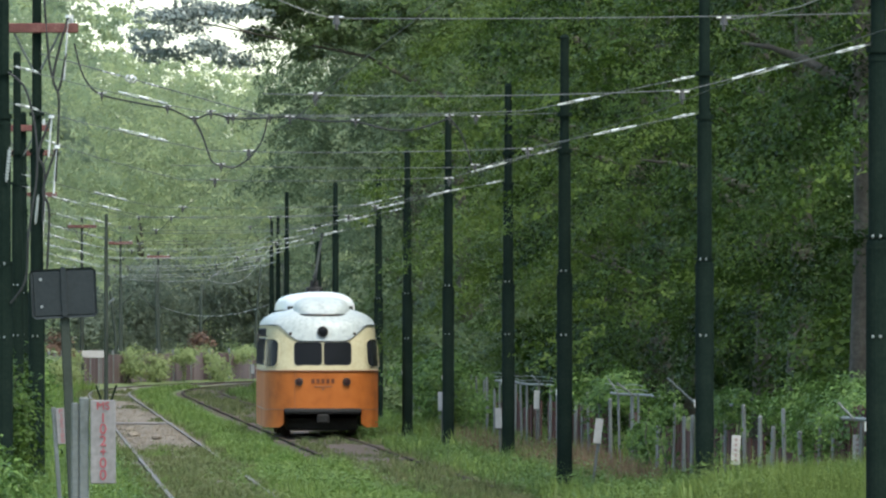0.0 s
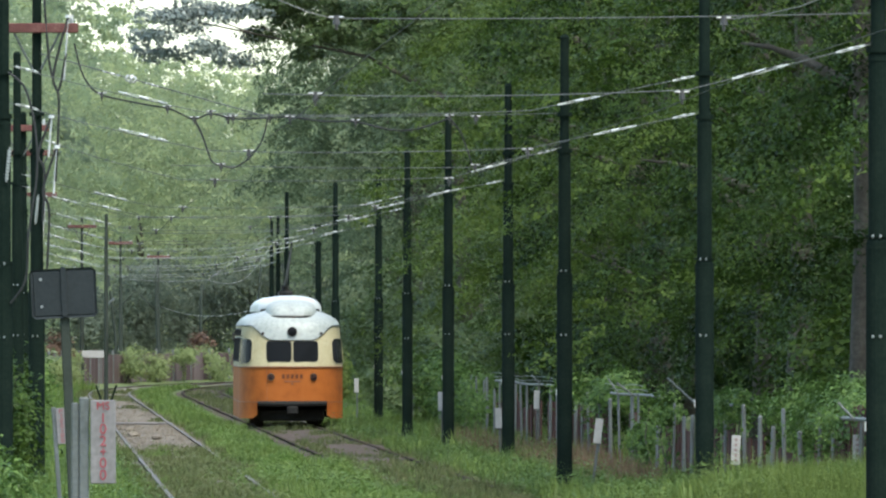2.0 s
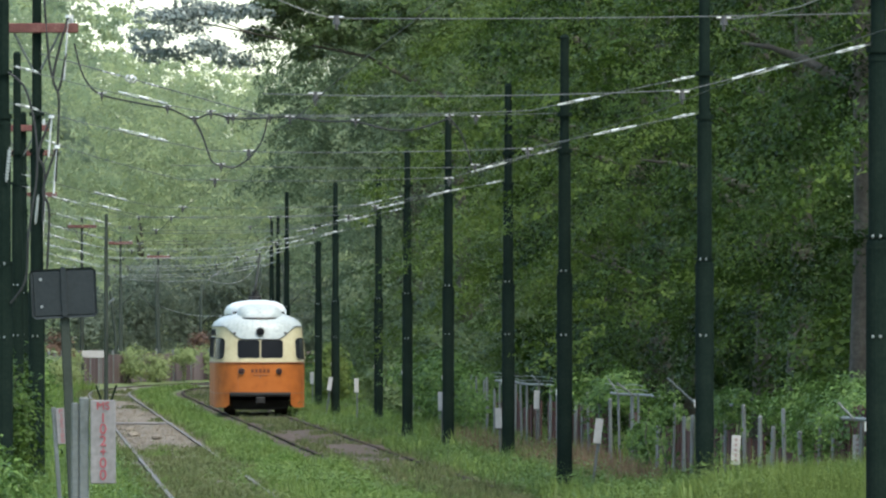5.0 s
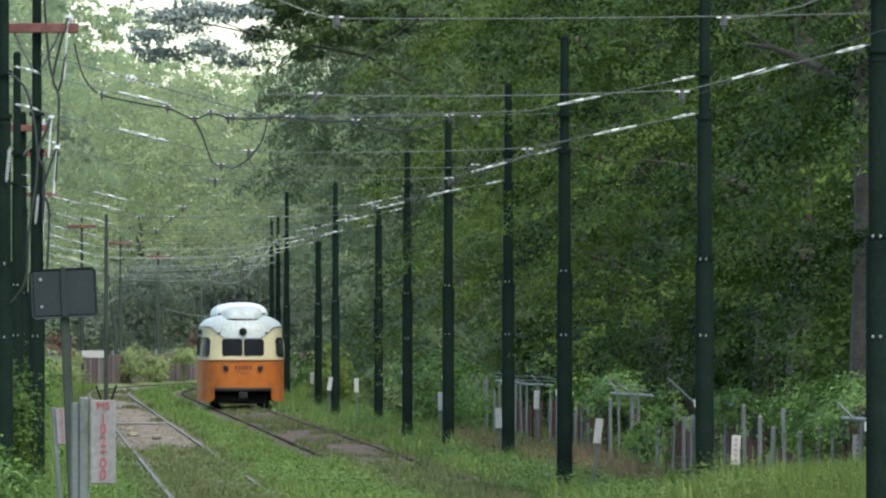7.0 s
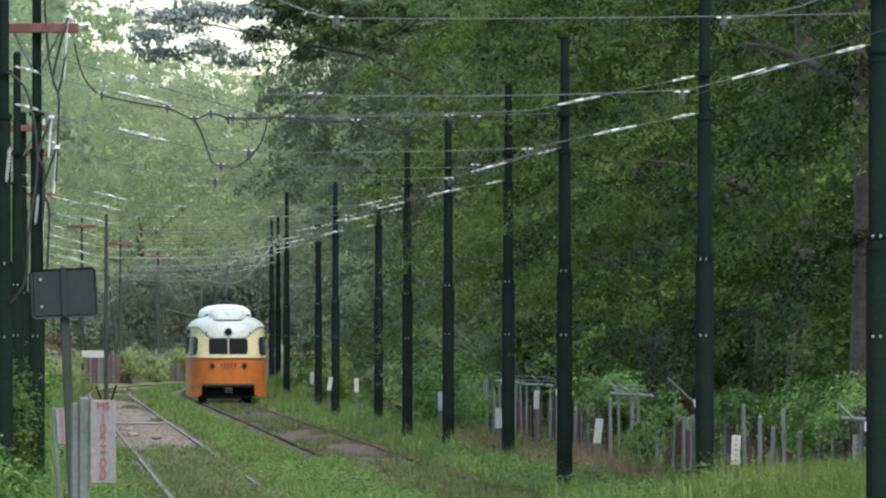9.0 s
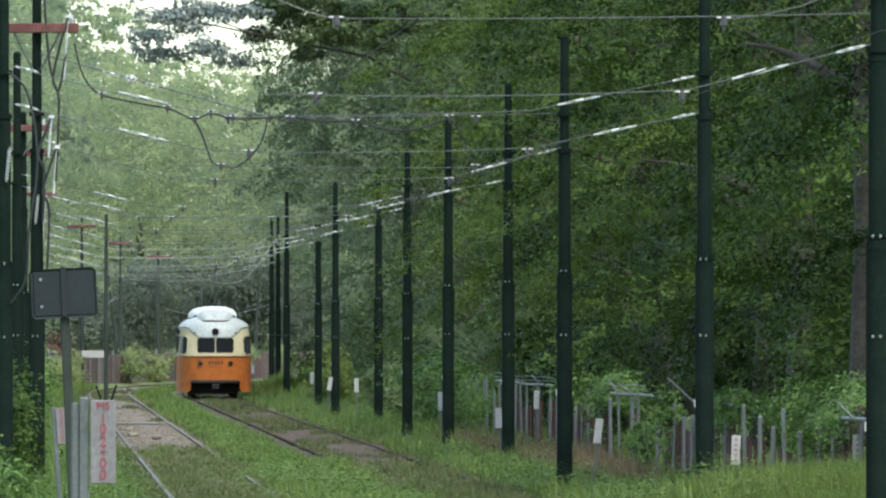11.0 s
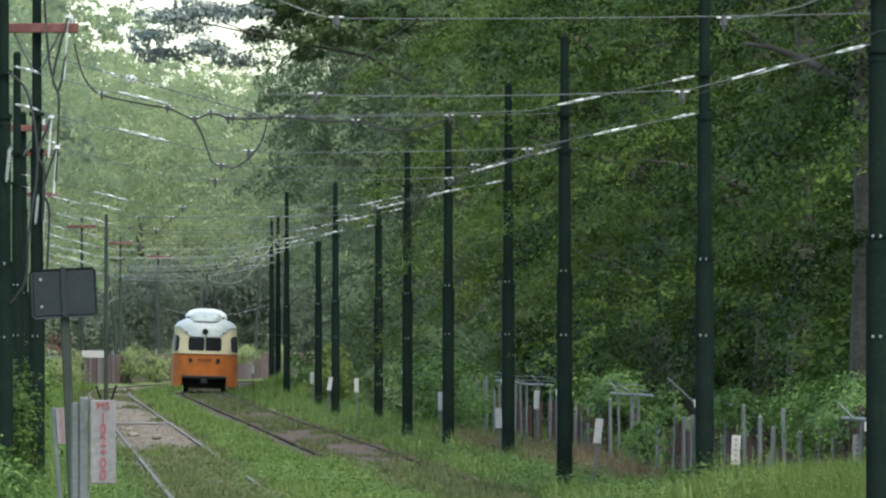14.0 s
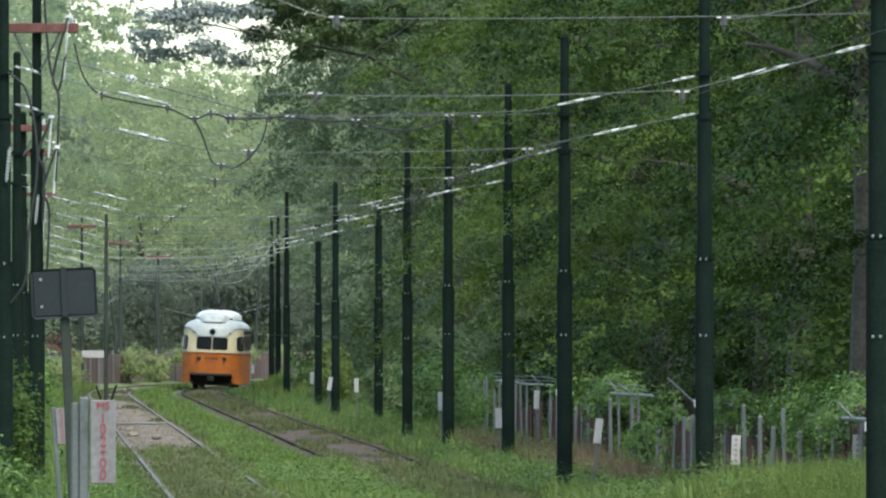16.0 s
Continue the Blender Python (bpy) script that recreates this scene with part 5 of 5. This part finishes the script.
def weeds(name, label, area, count, size, mat, seed, keep=None, rise=0.0):
    rng = np.random.default_rng(seed)
    x0, x1, y0, y1 = area
    f = rng.random(count)
    ty = 1 / (1 / y0 + (1 / y1 - 1 / y0) * f)
    tx = rng.uniform(x0, x1, count) + np.array([bend(v) for v in ty])
    ok = np.array([(keep is None or keep(a, b)) and noise.noise((a * 0.8, b * 0.1, seed)) > -0.1 for a, b in zip(tx, ty)])
    tx, ty = tx[ok], ty[ok]
    k = np.repeat(np.arange(len(tx)), 9)
    n = len(k)
    tz = np.array([height(a, b) for a, b in zip(tx, ty)])
    c = np.stack([tx[k], ty[k], tz[k]], 1) + rng.normal(size=(n, 3)) * np.array([0.12, 0.2, 0.05]) + np.array([0, 0, size * 1.2]) + np.outer(rng.random(n) * rise * rng.random(len(tx))[k], [0, 0, 1.0])
    me = leaves_mesh(name, c, np.tile([0, 0, 1.0], (n, 1)), rng.uniform(0.6, 1.4, n) * size, mat, rng, 0.7, 0.0, plain=True)
    tagged(part(name, me, mat), label, "weeds", kind="stuff")


weeds("clover_weeds", "broad-leaved bright green weeds between the tracks", (3.7, 5.3, 118, 420), 8000, 0.05, M_GRASS, 11, clear, 0.2)
def weed_clumps(name, label, area, count, mat, seed, size=(0.12, 0.34), leaf=0.05, per=55, keep=None):
    """Rounded leafy clumps standing out of the grass."""
    rng = np.random.default_rng(seed)
    x0, x1, y0, y1 = area
    f = rng.random(count)
    ty = 1 / (1 / y0 + (1 / y1 - 1 / y0) * f)
    tx = rng.uniform(x0, x1, count) + np.array([bend(v) for v in ty])
    ok = np.array([(keep is None or keep(a, b)) and noise.noise((a * 0.9, b * 0.09, seed)) > -0.12 for a, b in zip(tx, ty)])
    tx, ty = tx[ok], ty[ok]
    tz = np.array([height(a, b) for a, b in zip(tx, ty)])
    r = rng.uniform(size[0], size[1], len(tx))
    k = np.repeat(np.arange(len(tx)), per)
    d = rng.normal(size=(len(k), 3))
    d[:, 2] = np.abs(d[:, 2])
    d /= np.linalg.norm(d, axis=1)[:, None]
    reach = rng.uniform(0.55, 1.1, len(k))[:, None] * r[k][:, None]
    c = np.stack([tx[k], ty[k], tz[k]], 1) + d * reach * np.array([1.0, 1.5, 1.15])
    me = leaves_mesh(name, c, d, rng.uniform(0.6, 1.4, len(k)) * leaf, mat, rng, 0.55, 0.1, plain=True)
    tagged(part(name, me, mat), label, "weeds", kind="stuff")


weed_clumps("weed_clumps_between", "leafy bright green weed clumps between the tracks", (3.7, 4.85, 120, 400), 700, M_LUSH, 31, (0.09, 0.24), 0.042, 60)
weed_clumps("weed_clumps_verge", "leafy green weed clumps round the line poles", (7.4, 9.6, 120, 380), 800, M_VINE, 32, (0.12, 0.36))
weed_clumps("weed_clumps_left", "leafy green weed clumps beside the near track", (-0.9, 1.5, 90, 380), 420, M_LUSH, 33, (0.12, 0.36), 0.034, 70)
weed_clumps("weed_clumps_foreground", "low olive weed clumps over the near track", (1.2, 7.4, 116, 178), 420, M_OLIVE, 34, (0.08, 0.2), 0.036, 60)
weed_clumps("weed_clumps_sward", "fresh green weed clumps over the buried rails", (3.0, 7.2, 116, 182), 300, M_LUSH, 35, (0.08, 0.22), 0.036, 60)
weeds("verge_weeds", "broad-leaved green weeds along the poles", (7.0, 10.5, 118, 380), 9000, 0.045, M_VINE, 12, None, 0.5)
weeds("left_weeds", "broad-leaved green weeds by the near track", (-1.2, 1.4, 86, 380), 6000, 0.05, M_VINE, 13, None, 0.6)
weeds("mound_weeds", "tall fresh broad-leaved weeds on the low mound", (7.2, 11.0, 104, 124), 6000, 0.027, M_FRESH, 14, None, 0.5)
weeds("track_weeds", "low olive weeds between the rails of the near track", (1.9, 3.5, 118, 300), 3000, 0.045, M_OLIVE, 15, clear, 0.1)
# rubble and a cross pipe in the near track
for (qx, qy, r) in ((2.21, 226.0, 0.14), (2.65, 219.5, 0.13), (2.2, 237.0, 0.09)):
    bm = bmesh.new()
    bmesh.ops.create_icosphere(bm, subdivisions=2, radius=r)
    for v in bm.verts:
        v.co *= 1 + 0.35 * noise.noise(v.co * 9 + Vector((qx, qy, 0)))
        v.co.z *= 0.6
    ob = part("stone", bm, M_STONE)
    ob.location = (qx, qy, 0.0)
    tagged(ob, "lump of brown rubble on the gravel between rails", "stone", "stones in the track")


def loose_gravel():
    """Small angular stones strewn over the bare stretch of the near track."""
    rng = np.random.default_rng(8)
    corners = np.array([(1, 0, 0), (-1, 0, 0), (0, 1, 0), (0, -1, 0), (0, 0, 1), (0, 0, -1)], dtype=float)
    sides = ((0, 2, 4), (2, 1, 4), (1, 3, 4), (3, 0, 4), (2, 0, 5), (1, 2, 5), (3, 1, 5), (0, 3, 5))
    tris = []
    for _ in range(2600):
        y = 1 / (1 / 200 + (1 / 370 - 1 / 200) * rng.random())
        x = LEFT + rng.uniform(-1.0, 1.25) + bend(y)
        r = rng.uniform(0.012, 0.04)
        v = corners * r * rng.uniform(0.6, 1.3, (6, 1)) * np.array([1, 1, 0.7]) + np.array([x, y, max(-0.06, height(x, y) + 0.03) + r * 0.4])
        tris += [v[list(f)] for f in sides]
    me = tris_mesh("loose_gravel", np.array(tris).reshape(-1, 3), len(tris), M_STONE)
    tagged(part("loose_gravel", me, M_STONE), "loose angular stones strewn between the near rails", "gravel", kind="stuff")


loose_gravel()
bm = bmesh.new()
rod(bm, (1.75, 252, 0.02), (3.3, 252, 0.02), 0.03, n=8)
tagged(part("cross_pipe", bm, M_SIGN), "pale pipe laid across the near track", "pipe")

CAR = streetcar()


def motions():
    """The streetcar runs away from the camera, then leans into the right-hand curve."""
    rows = []
    for i in range(17):
        t = float(i)
        y = 220.1 + 11.62 * t
        yc = y + 7.0
        x = RIGHT + 0.05 + 0.5 * (bend(y + 3.6) + bend(y + 10.4))
        turn = -math.degrees(math.atan2(bend(y + 10.4) - bend(y + 3.6), 6.8))
        lean = 2.2 * min(1.0, max(0.0, (t - 12.8) / 1.6))
        tail = Vector((x, yc, 0)) + Vector((-math.sin(radians(-turn)) * 7, -math.cos(radians(turn)) * 7, 0))
        tail.x += (0.11 if i == 0 else 0.03) + 0.04 * max(0.0, (t - 13) / 3)
        rows.append((t, pose(tail.x, tail.y, 0.0, 0, lean, turn)))
    walk(CAR, rows)


motions()
